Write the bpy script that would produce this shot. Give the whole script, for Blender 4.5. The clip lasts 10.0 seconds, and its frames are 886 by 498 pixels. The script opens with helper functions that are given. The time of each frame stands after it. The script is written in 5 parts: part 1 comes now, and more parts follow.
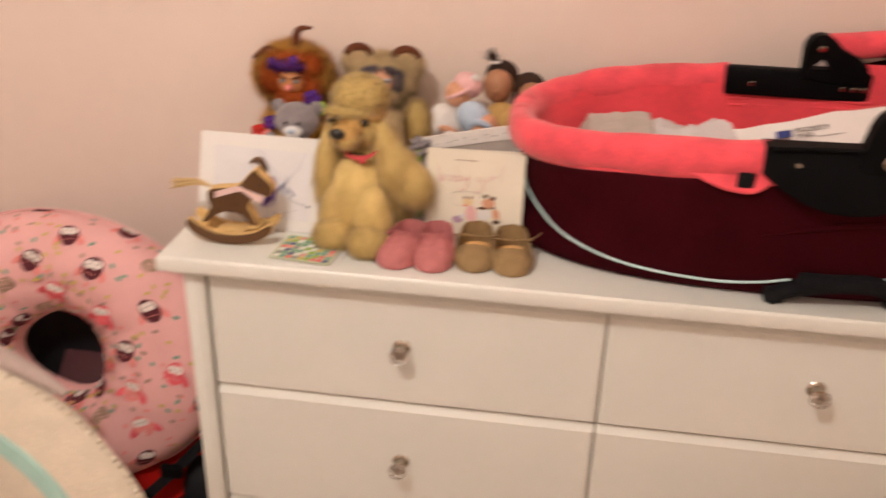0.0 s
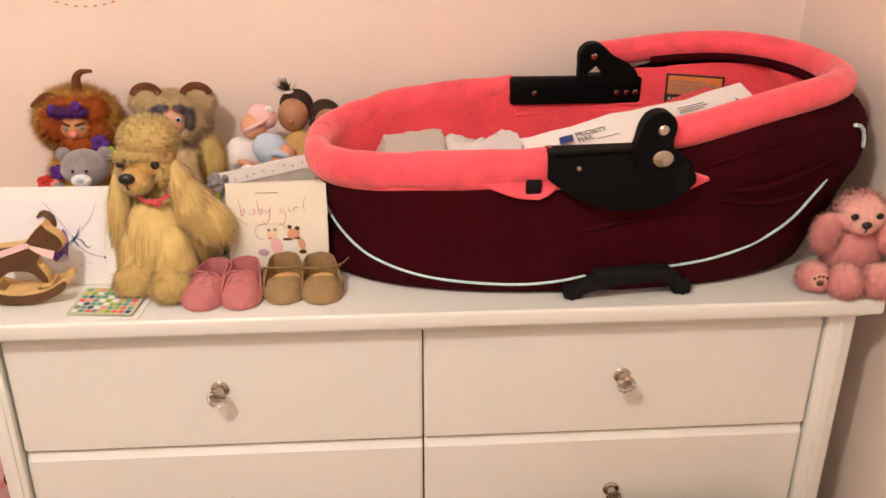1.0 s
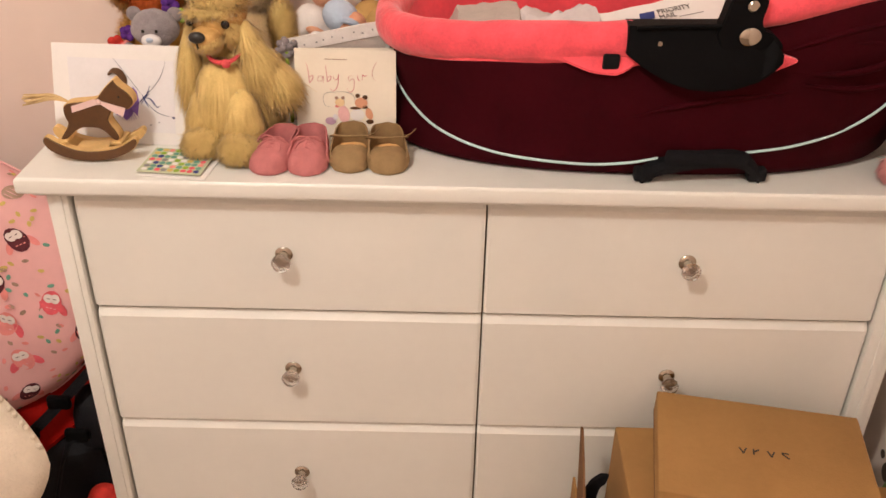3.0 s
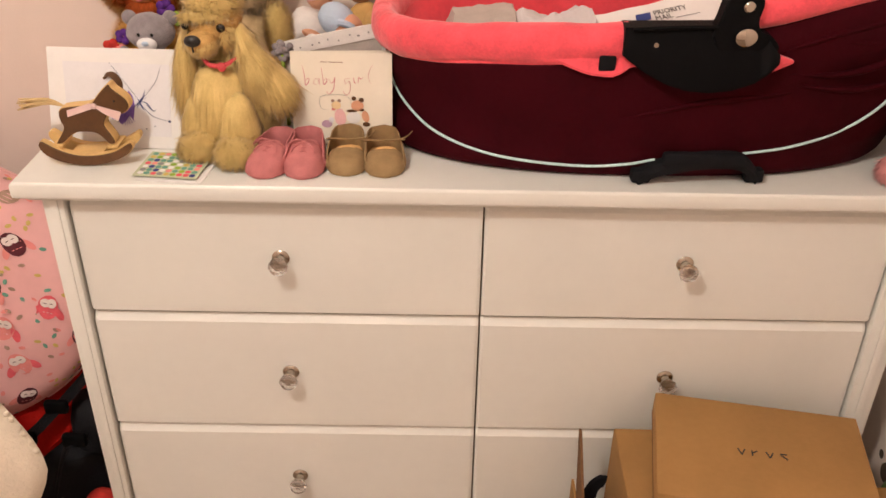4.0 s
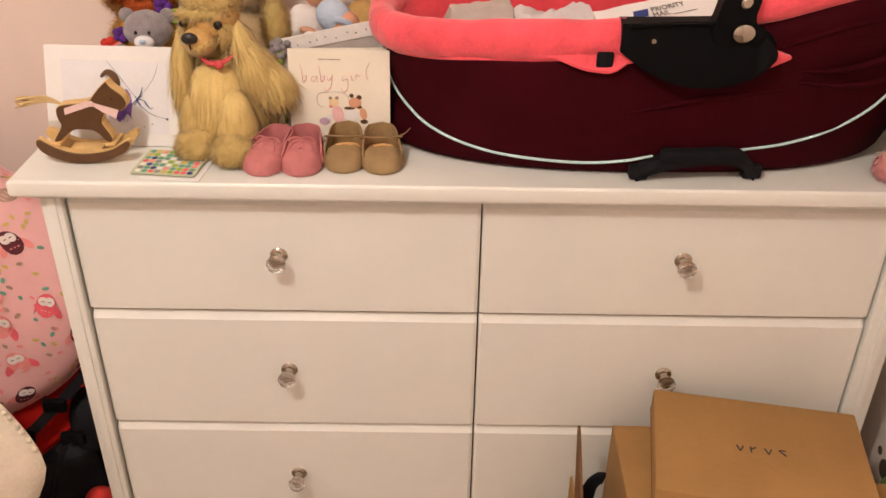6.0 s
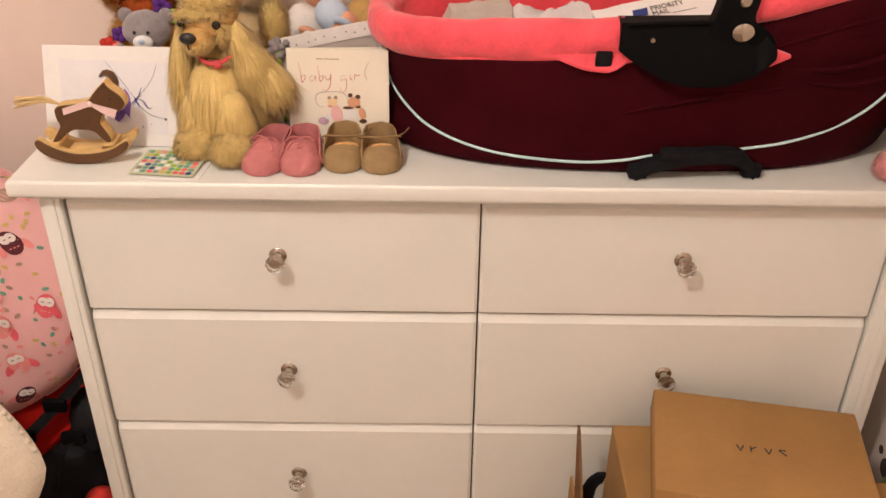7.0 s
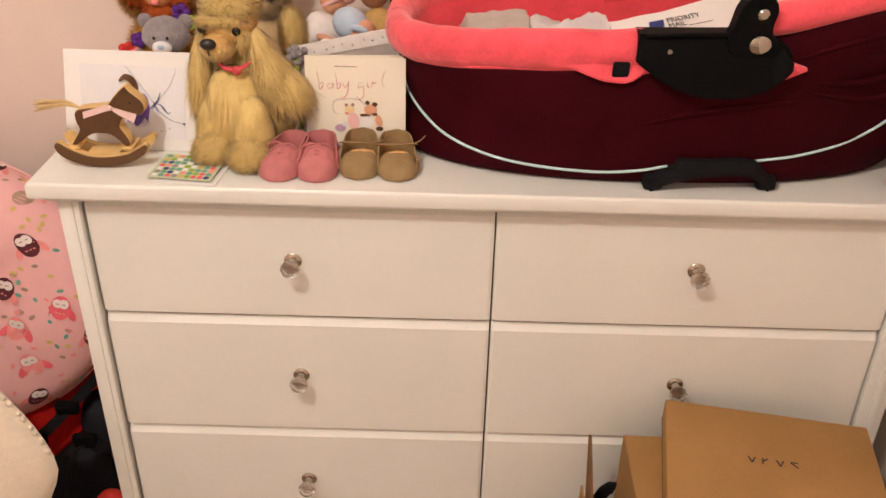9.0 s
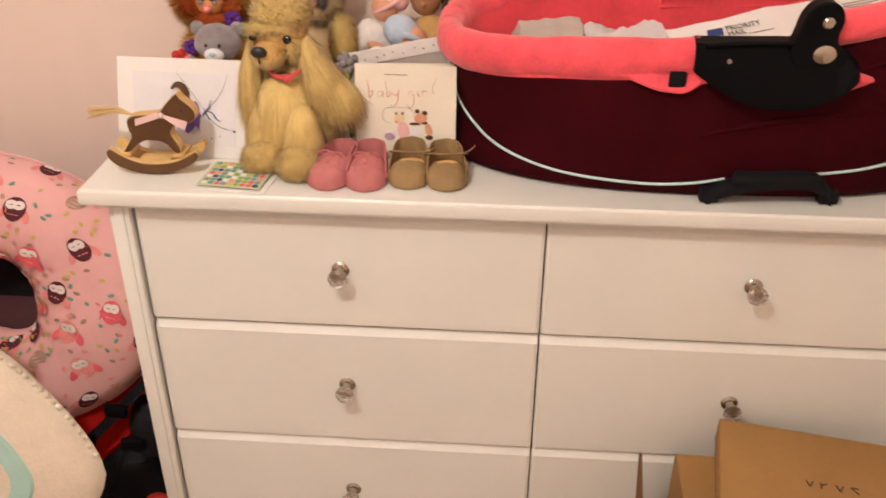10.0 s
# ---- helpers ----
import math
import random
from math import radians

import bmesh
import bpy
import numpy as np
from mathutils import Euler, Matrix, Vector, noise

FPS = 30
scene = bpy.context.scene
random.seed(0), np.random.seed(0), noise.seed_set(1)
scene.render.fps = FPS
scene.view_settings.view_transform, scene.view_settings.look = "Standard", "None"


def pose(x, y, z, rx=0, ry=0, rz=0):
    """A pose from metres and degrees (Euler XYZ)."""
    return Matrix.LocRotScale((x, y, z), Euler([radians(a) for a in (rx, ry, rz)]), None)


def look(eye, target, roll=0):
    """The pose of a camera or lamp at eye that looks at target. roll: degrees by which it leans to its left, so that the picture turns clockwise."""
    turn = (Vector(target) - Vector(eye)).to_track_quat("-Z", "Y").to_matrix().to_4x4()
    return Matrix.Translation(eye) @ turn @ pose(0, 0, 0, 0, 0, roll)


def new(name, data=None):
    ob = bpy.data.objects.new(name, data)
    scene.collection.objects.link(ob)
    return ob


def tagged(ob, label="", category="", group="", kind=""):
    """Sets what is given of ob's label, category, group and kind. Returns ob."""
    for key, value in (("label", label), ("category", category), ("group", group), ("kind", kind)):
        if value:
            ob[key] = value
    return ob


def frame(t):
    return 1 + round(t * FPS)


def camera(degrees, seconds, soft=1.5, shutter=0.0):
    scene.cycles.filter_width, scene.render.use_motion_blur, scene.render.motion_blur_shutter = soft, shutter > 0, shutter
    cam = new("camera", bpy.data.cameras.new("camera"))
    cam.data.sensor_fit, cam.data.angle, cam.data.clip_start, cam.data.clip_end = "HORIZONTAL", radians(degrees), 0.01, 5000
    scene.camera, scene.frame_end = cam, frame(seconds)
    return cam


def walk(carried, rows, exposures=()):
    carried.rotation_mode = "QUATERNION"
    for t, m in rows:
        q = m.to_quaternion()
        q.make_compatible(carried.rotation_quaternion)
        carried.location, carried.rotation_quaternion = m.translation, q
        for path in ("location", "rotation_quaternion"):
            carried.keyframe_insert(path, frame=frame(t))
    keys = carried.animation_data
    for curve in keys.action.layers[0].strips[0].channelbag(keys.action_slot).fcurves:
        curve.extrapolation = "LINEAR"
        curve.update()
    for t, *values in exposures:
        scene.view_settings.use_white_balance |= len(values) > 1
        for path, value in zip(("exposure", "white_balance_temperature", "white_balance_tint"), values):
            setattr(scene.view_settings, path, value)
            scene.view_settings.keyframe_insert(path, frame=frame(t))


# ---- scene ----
cam = camera(52.4, 10.0, shutter=0.7)
PATH = [
    (0, (-0.093, -1.18, 1.438), (-0.331, 0.606, 0.564), 1.7),
    (0.2, (-0.085, -1.178, 1.442), (-0.219, 0.623, 0.583), 1.5),
    (0.3, (-0.081, -1.177, 1.444), (-0.157, 0.632, 0.594), 1.4),
    (0.5, (-0.073, -1.176, 1.447), (-0.04, 0.638, 0.607), 1.2),
    (0.7, (-0.066, -1.177, 1.448), (0.031, 0.635, 0.607), 0.7),
    (1, (-0.052, -1.185, 1.449), (0.074, 0.632, 0.622), 0.2),
    (1.2, (-0.044, -1.194, 1.447), (0.073, 0.609, 0.588), 0.0),
    (1.3, (-0.044, -1.192, 1.446), (0.061, 0.579, 0.524), 0.1),
    (1.4, (-0.044, -1.189, 1.442), (0.046, 0.561, 0.479), 0.5),
    (1.5, (-0.045, -1.187, 1.434), (0.026, 0.555, 0.453), 0.8),
    (1.7, (-0.054, -1.192, 1.413), (-0.015, 0.541, 0.416), 1.0),
    (2, (-0.064, -1.189, 1.413), (-0.042, 0.524, 0.382), 1.3),
    (2.5, (-0.067, -1.189, 1.409), (-0.062, 0.527, 0.381), 1.4),
    (4, (-0.065, -1.184, 1.411), (-0.059, 0.533, 0.386), 1.0),
    (4.5, (-0.064, -1.186, 1.412), (-0.054, 0.531, 0.387), 1.0),
    (5, (-0.062, -1.188, 1.413), (-0.065, 0.531, 0.39), 0.6),
    (6.5, (-0.064, -1.183, 1.406), (-0.052, 0.532, 0.377), 1.0),
    (7, (-0.058, -1.182, 1.409), (-0.056, 0.532, 0.379), 0.7),
    (7.5, (-0.06, -1.186, 1.407), (-0.048, 0.531, 0.381), 1.2),
    (8, (-0.066, -1.189, 1.405), (-0.061, 0.531, 0.385), 1.3),
    (8.5, (-0.07, -1.193, 1.407), (-0.077, 0.533, 0.397), 1.3),
    (9, (-0.072, -1.19, 1.408), (-0.082, 0.536, 0.398), 1.3),
    (9.5, (-0.081, -1.182, 1.406), (-0.12, 0.541, 0.392), 1.1),
    (10, (-0.073, -1.167, 1.406), (-0.191, 0.56, 0.403), 0.3),
]
walk(cam, [(t, look(eye, target, roll)) for t, eye, target, roll in PATH],
     exposures=[(0, -0.2), (0.5, -0.02), (1, 0.06), (1.5, 0.05), (2.5, -0.07), (9, -0.07), (10, -0.06)])
# ---- light ----
world = bpy.data.worlds.new("world")
scene.world = world
world.use_nodes = True
world.node_tree.nodes["Background"].inputs[0].default_value = (1.0, 0.88, 0.77, 1)
world.node_tree.nodes["Background"].inputs[1].default_value = 0.05


def lamp(name, place, watts, radius, colour):
    data = bpy.data.lights.new(name, "POINT")
    data.energy, data.shadow_soft_size, data.color = watts, radius, colour
    ob = new(name, data)
    ob.location = place
    return ob


lamp("ceiling_bulb", (-0.66, -1.25, 2.36), 67.5, 0.08, (1.0, 0.90, 0.80))

# ---- materials ----


def mat(name, colour, rough=0.7, metal=0.0, vary=0.12, scale=20.0, bump=0.0, bump_scale=200.0, island=0.0, sheen=0.0, coat=0.0, second=None, spec=None):
    """A surface with blotches of two sizes, fine relief and, if asked, a shade for each loose piece."""
    m = bpy.data.materials.new(name)
    m.use_nodes = True
    t = m.node_tree
    n, l = t.nodes, t.links
    b = n["Principled BSDF"]
    b.inputs["Roughness"].default_value = rough
    b.inputs["Metallic"].default_value = metal
    b.inputs["Specular IOR Level"].default_value = spec if spec is not None else (0.2 if rough > 0.6 else 0.5)
    b.inputs["Sheen Weight"].default_value = sheen
    b.inputs["Coat Weight"].default_value = coat
    co = n.new("ShaderNodeTexCoord")
    n1, n2 = n.new("ShaderNodeTexNoise"), n.new("ShaderNodeTexNoise")
    n1.inputs["Scale"].default_value, n1.inputs["Detail"].default_value = scale, 3
    n2.inputs["Scale"].default_value, n2.inputs["Detail"].default_value = scale * 9, 2
    l.new(co.outputs["Object"], n1.inputs["Vector"])
    l.new(co.outputs["Object"], n2.inputs["Vector"])
    add = n.new("ShaderNodeMath")
    add.operation = "MULTIPLY_ADD"
    add.inputs[1].default_value = 0.4
    l.new(n2.outputs["Fac"], add.inputs[0])
    l.new(n1.outputs["Fac"], add.inputs[2])
    fac = add.outputs[0]
    if island:
        g = n.new("ShaderNodeNewGeometry")
        mix = n.new("ShaderNodeMix")
        mix.inputs[0].default_value = island
        l.new(fac, mix.inputs[2])
        l.new(g.outputs["Random Per Island"], mix.inputs[3])
        fac = mix.outputs[0]
    ramp = n.new("ShaderNodeValToRGB")
    lo = [max(0, c * (1 - vary)) for c in colour]
    hi = [min(1, c * (1 + vary)) for c in (second or colour)]
    ramp.color_ramp.elements[0].position, ramp.color_ramp.elements[1].position = (0.15, 0.95) if island else (0.45, 0.95)
    ramp.color_ramp.elements[0].color, ramp.color_ramp.elements[1].color = (*lo, 1), (*hi, 1)
    l.new(fac, ramp.inputs[0])
    l.new(ramp.outputs[0], b.inputs["Base Color"])
    if bump:
        n3 = n.new("ShaderNodeTexNoise")
        n3.inputs["Scale"].default_value, n3.inputs["Detail"].default_value = bump_scale, 3
        l.new(co.outputs["Object"], n3.inputs["Vector"])
        bp = n.new("ShaderNodeBump")
        bp.inputs["Strength"].default_value, bp.inputs["Distance"].default_value = bump, 0.003
        l.new(n3.outputs["Fac"], bp.inputs["Height"])
        l.new(bp.outputs[0], b.inputs["Normal"])
    return m


def glass(name):
    m = bpy.data.materials.new(name)
    m.use_nodes = True
    b = m.node_tree.nodes["Principled BSDF"]
    b.inputs["Base Color"].default_value = (0.96, 0.96, 0.97, 1)
    b.inputs["Roughness"].default_value, b.inputs["Transmission Weight"].default_value, b.inputs["IOR"].default_value = 0.03, 1.0, 1.5
    return m


WALL = mat("pink_wall_paint", (0.86, 0.725, 0.65), 0.85, vary=0.03, scale=2.5, bump=0.12, bump_scale=350)
CEIL = mat("ceiling_paint", (0.8, 0.78, 0.75), 0.9, vary=0.03, scale=3)
FLOOR = mat("carpet", (0.38, 0.30, 0.24), 0.95, vary=0.25, scale=40, bump=0.6, bump_scale=500)
PAINT = mat("white_furniture_paint", (0.80, 0.80, 0.755), 0.32, vary=0.025, scale=6, bump=0.03, bump_scale=60)
# dark brown that stands in for the shade inside the drawer gaps
DARKGAP = mat("gap_shade_board", (0.20, 0.14, 0.09), 0.8, scale=15)
CHROME = mat("polished_nickel", (0.46, 0.42, 0.36), 0.11, 1.0, vary=0.05)
GLASS = glass("clear_cut_glass")
MAROON = mat("maroon_canvas", (0.036, 0.002, 0.005), 0.85, spec=0.05, vary=0.18, scale=9, bump=0.35, bump_scale=900)
CORAL = mat("coral_velour", (0.86, 0.092, 0.122), 0.85, vary=0.2, scale=26, bump=0.7, bump_scale=70, sheen=0.35)
LINING = mat("coral_lining", (0.84, 0.080, 0.105), 0.85, vary=0.15, scale=11, bump=0.5, bump_scale=45, sheen=0.2)
BLACKP = mat("black_plastic", (0.0035, 0.0035, 0.004), 0.55, spec=0.06, vary=0.2, scale=30, bump=0.15, bump_scale=700)
WEB = mat("black_webbing", (0.006, 0.006, 0.008), 0.85, vary=0.3, scale=60, bump=0.6, bump_scale=800)
PIPE = mat("mint_piping", (0.54, 0.74, 0.74), 0.6, vary=0.06)
PAPER = mat("white_paper", (0.82, 0.80, 0.78), 0.75, vary=0.03, scale=12)
CREAMP = mat("cream_card", (0.84, 0.78, 0.66), 0.7, vary=0.03, scale=15)
# real grey of the folded cloth; on the gift box, painted shade
GREYP = mat("grey_cloth_and_shaded_card", (0.50, 0.44, 0.40), 0.9, vary=0.1, scale=25, bump=0.4, bump_scale=120)
TISSUE = mat("white_cotton", (0.62, 0.575, 0.58), 0.85, vary=0.08, scale=25, bump=0.5, bump_scale=80)
KRAFT = mat("kraft_cardboard", (0.34, 0.185, 0.066), 0.8, vary=0.08, scale=10, bump=0.15, bump_scale=260)
# kraft cardboard with its shade put into the colour
KRAFTSHADE = mat("shaded_cardboard", (0.16, 0.08, 0.035), 0.85, vary=0.15, scale=40)
INK = mat("black_print", (0.02, 0.015, 0.012), 0.6, vary=0.1)
GREYINK = mat("grey_print", (0.25, 0.24, 0.24), 0.6, vary=0.1)
BLUEINK = mat("blue_print", (0.02, 0.04, 0.20), 0.6, vary=0.1)
BLUEWASH = mat("blue_ink", (0.05, 0.06, 0.14), 0.6, vary=0.3, scale=60)
PURPLE = mat("purple_ink", (0.21, 0.11, 0.46), 0.6, vary=0.3, scale=50)
PALEWASH = mat("pale_wash", (0.78, 0.765, 0.785), 0.75, vary=0.04, scale=20)
PURPLEP = mat("pale_mauve_print", (0.52, 0.34, 0.46), 0.7, vary=0.15, scale=80)
ROSEINK = mat("rose_ink", (0.62, 0.20, 0.22), 0.6, vary=0.1)
WARN = mat("orange_warning_print", (0.62, 0.20, 0.05), 0.6, vary=0.1)
GOLDFUR = mat("golden_plush_fur", (0.58, 0.40, 0.130), 0.75, vary=0.08, scale=38, island=0.14, sheen=0.3, second=(0.77, 0.575, 0.235))
GOLDCURL = mat("golden_curly_plush", (0.46, 0.30, 0.09), 0.85, vary=0.18, scale=60, bump=1.0, bump_scale=160, second=(0.66, 0.47, 0.19))
MUZZLE = mat("short_tan_plush", (0.50, 0.285, 0.085), 0.85, vary=0.15, scale=70, bump=0.7, bump_scale=300, second=(0.60, 0.37, 0.14))
BLACKNOSE = mat("black_nose", (0.012, 0.01, 0.01), 0.35)
EYE = mat("dark_glass_eye", (0.01, 0.007, 0.006), 0.08)
REDTAG = mat("red_collar", (0.62, 0.08, 0.09), 0.7)
PINKSUEDE = mat("pink_suede", (0.51, 0.180, 0.180), 0.9, vary=0.12, scale=60, bump=0.35, bump_scale=700)
PINKDARK = mat("dusky_pink_lining", (0.42, 0.11, 0.13), 0.9, vary=0.1, scale=50)
TANSUEDE = mat("tan_suede", (0.31, 0.205, 0.10), 0.9, vary=0.12, scale=60, bump=0.35, bump_scale=700)
TANLIGHT = mat("light_leather_lining", (0.68, 0.40, 0.17), 0.75, vary=0.08, scale=40)
BROWNWOOD = mat("brown_stained_wood", (0.094, 0.039, 0.010), 0.55, vary=0.25, scale=18, bump=0.1)
PALEWOOD = mat("pale_plywood", (0.66, 0.43, 0.17), 0.55, vary=0.15, scale=25, bump=0.1)
RAFFIA = mat("raffia", (0.56, 0.40, 0.20), 0.8, vary=0.2, scale=60, island=0.6)
RIBBON = mat("pale_pink_ribbon", (0.80, 0.58, 0.56), 0.45, vary=0.05)
PINKFUR = mat("pink_plush_fur", (0.76, 0.235, 0.235), 0.9, vary=0.10, scale=50, island=0.3, sheen=0.3, second=(0.90, 0.43, 0.42))
PALEPINK = mat("pale_pink_plush", (0.80, 0.42, 0.37), 0.9, vary=0.15, scale=60, bump=0.6, bump_scale=300)
ORANGEFUR = mat("orange_brown_fur", (0.52, 0.22, 0.035), 0.9, vary=0.12, scale=22, island=0.25, sheen=0.2, second=(0.80, 0.45, 0.10))
REDFUR = mat("rust_red_fur", (0.34, 0.055, 0.012), 0.9, vary=0.3, scale=20, island=0.4, second=(0.62, 0.14, 0.03))
FACETAN = mat("tan_painted_face", (0.58, 0.24, 0.09), 0.6, vary=0.12, scale=60)
DARKFUR = mat("slate_blue_fur", (0.055, 0.045, 0.075), 0.9, vary=0.3, scale=40, island=0.5, second=(0.20, 0.17, 0.22))
CREAMFUR = mat("cream_and_brown_fur", (0.66, 0.47, 0.24), 0.9, vary=0.12, scale=26, island=0.35, sheen=0.2, second=(0.86, 0.68, 0.40))
GREYFUR = mat("grey_plush", (0.30, 0.265, 0.28), 0.95, vary=0.18, scale=60, bump=0.8, bump_scale=350, sheen=0.3)
BROWNFELT = mat("brown_felt", (0.14, 0.045, 0.02), 0.9, vary=0.2, scale=50, bump=0.4)
SKINP = mat("painted_pale_face", (0.72, 0.36, 0.22), 0.55, vary=0.08)
SKINB = mat("painted_brown_face", (0.42, 0.20, 0.105), 0.5, vary=0.08)
HAIRB = mat("dark_brown_hair", (0.035, 0.018, 0.012), 0.7, vary=0.4, scale=60, island=0.5, bump=0.5)
PINKCAP = mat("pale_pink_knit", (0.82, 0.50, 0.50), 0.85, vary=0.06, bump=0.4)
BLUECAP = mat("pale_blue_knit", (0.50, 0.60, 0.74), 0.85, vary=0.06, bump=0.4)
WHITECL = mat("white_cotton_dress", (0.80, 0.76, 0.74), 0.85, vary=0.06, scale=40, bump=0.5, bump_scale=120)
TANCL = mat("ochre_cotton", (0.62, 0.38, 0.14), 0.85, vary=0.1)
VIOLET = mat("violet_petals", (0.11, 0.03, 0.24), 0.8, vary=0.3, scale=60)
REDP = mat("red_petals", (0.58, 0.04, 0.03), 0.8, vary=0.25, scale=60)
GREENP = mat("green_petals", (0.28, 0.42, 0.05), 0.8, vary=0.2, scale=60)
# grey for the shaded top edge of the cream bouncer
EDGESHADE = mat("shaded_edge_fabric", (0.50, 0.40, 0.37), 0.85, vary=0.08, scale=20, bump=0.3)
GREENPL = mat("green_plastic", (0.12, 0.19, 0.055), 0.4, vary=0.1)
PINKCOT = mat("pink_printed_cotton", (0.80, 0.45, 0.445), 0.85, vary=0.05, scale=8, bump=0.5, bump_scale=22)
PLUM = mat("plum_print", (0.10, 0.022, 0.03), 0.85, vary=0.15, scale=60)
HOTPINK = mat("hot_pink_print", (0.78, 0.13, 0.16), 0.85, vary=0.12, scale=60)
SALMON = mat("salmon_print", (0.80, 0.28, 0.26), 0.85, vary=0.1, scale=60)
TAUPE = mat("taupe_print", (0.40, 0.27, 0.20), 0.85, vary=0.2, scale=90)
TEALP = mat("teal_leaf_print", (0.16, 0.36, 0.27), 0.85, vary=0.1)
OCHREP = mat("ochre_leaf_print", (0.62, 0.46, 0.14), 0.85, vary=0.1)
FACEW = mat("white_face_print", (0.82, 0.74, 0.70), 0.85, vary=0.04)
REDBAG = mat("red_nylon", (0.34, 0.008, 0.005), 0.8, spec=0.05, vary=0.15, scale=14, bump=0.3, bump_scale=120)
DARKRED = mat("dark_maroon_nylon", (0.06, 0.008, 0.014), 0.6, vary=0.2, scale=14, bump=0.3, bump_scale=100)
BLACKBAG = mat("black_nylon", (0.010, 0.010, 0.013), 0.65, vary=0.3, scale=20, bump=0.4, bump_scale=300)
CREAMBO = mat("cream_boucle", (0.72, 0.63, 0.51), 0.95, vary=0.08, scale=20, bump=0.8, bump_scale=150, sheen=0.2)
TEALST = mat("mint_fabric", (0.40, 0.62, 0.56), 0.85, vary=0.06, scale=30, bump=0.3)
SAGEP = mat("pale_sage_print", (0.52, 0.56, 0.38), 0.7, vary=0.05)
BROWNDOT = mat("brown_print", (0.10, 0.07, 0.05), 0.7)

# ---- builders ----


def part(name, bm, material, parent=None, label=""):
    """Links a bmesh as one mesh object, under parent if there is one."""
    me = bpy.data.meshes.new(name)
    bmesh.ops.recalc_face_normals(bm, faces=bm.faces)
    bm.to_mesh(me)
    bm.free()
    return finish(name, me, material, parent, label)


def finish(name, me, material, parent=None, label="", smooth=True):
    for m in material if isinstance(material, (list, tuple)) else [material]:
        me.materials.append(m)
    if smooth:
        me.shade_smooth()
        me.set_sharp_from_angle(angle=radians(38))
    ob = new(name, me)
    if parent:
        ob.parent = parent
    if label:
        ob["label"] = label
    return ob


def raw(name, verts, faces, material, parent=None, label="", slots=None, smooth=True):
    me = bpy.data.meshes.new(name)
    me.from_pydata([tuple(v) for v in verts], [], faces)
    ob = finish(name, me, material, parent, label, smooth)
    if slots:
        for p, s in zip(me.polygons, slots):
            p.material_index = s
    return ob


def thing(name, label, category, m=None, group="", kind=""):
    ob = tagged(new(name), label, category, group, kind)
    ob.empty_display_size = 0.02
    if m is not None:
        ob.matrix_world = m
    return ob


def box(x0, x1, y0, y1, z0, z1, bevel=0.0, seg=2, bm=None):
    bm = bm or bmesh.new()
    r = bmesh.ops.create_cube(bm, size=1, matrix=Matrix.LocRotScale(((x0 + x1) / 2, (y0 + y1) / 2, (z0 + z1) / 2), None, (x1 - x0, y1 - y0, z1 - z0)))
    if bevel:
        edges = list({e for v in r["verts"] for e in v.link_edges})
        bmesh.ops.bevel(bm, geom=edges, offset=bevel, segments=seg, profile=0.5, affect="EDGES")
    return bm


def ball(c, r, rot=None, seg=24, rings=14, bm=None, wob=0.0, freq=30.0):
    bm = bm or bmesh.new()
    r = (r, r, r) if not hasattr(r, "__len__") else r
    q = Euler([radians(a) for a in rot]) if rot else None
    made = bmesh.ops.create_uvsphere(bm, u_segments=seg, v_segments=rings, radius=1, matrix=Matrix.LocRotScale(c, q, r))
    if wob:
        for v in made["verts"]:
            d = (v.co - Vector(c)).normalized()
            v.co += d * wob * noise.noise(v.co * freq)
    return bm


def loft(rings, cap0=True, cap1=True, closed=True, bm=None):
    """A skin through rings that have one number of points."""
    bm = bm or bmesh.new()
    rows = [[bm.verts.new(p) for p in ring] for ring in rings]
    k = len(rows[0])
    for a, b in zip(rows, rows[1:]):
        for i in range(k if closed else k - 1):
            bm.faces.new((a[i], a[(i + 1) % k], b[(i + 1) % k], b[i]))
    if cap0:
        bm.faces.new(rows[0][::-1])
    if cap1:
        bm.faces.new(rows[-1])
    return bm


def tube(points, radius, seg=10, flat=1.0, closed=False, bm=None):
    """A round (or flattened) bar along points; radius may change along it."""
    pts = [Vector(p) for p in points]
    n = len(pts)
    rr = radius if hasattr(radius, "__len__") else [radius] * n
    rings = []
    ref = None
    for i, p in enumerate(pts):
        a = pts[(i - 1) % n] if closed or i else pts[0]
        b = pts[(i + 1) % n] if closed or i < n - 1 else pts[-1]
        d = (b - a).normalized()
        if ref is None:
            ref = Vector((0, 0, 1)) if abs(d.z) < 0.9 else Vector((0, 1, 0))
        side = d.cross(ref).normalized()
        up = side.cross(d).normalized()
        if not closed:
            ref = up
        rings.append([p + side * (math.cos(u) * rr[i]) + up * (math.sin(u) * rr[i] * flat) for u in (2 * math.pi * k / seg for k in range(seg))])
    if closed:
        rings.append(rings[0])
        bm = loft(rings, False, False, True, bm)
        bmesh.ops.remove_doubles(bm, verts=bm.verts, dist=1e-6)
        return bm
    return loft(rings, True, True, True, bm)


def lathe(profile, m, seg=20, bm=None):
    """Turns (radius, height) pairs about the local z of the pose m."""
    return loft([[m @ Vector((r * math.cos(u), r * math.sin(u), h)) for u in (2 * math.pi * k / seg for k in range(seg))] for r, h in profile], True, True, True, bm)


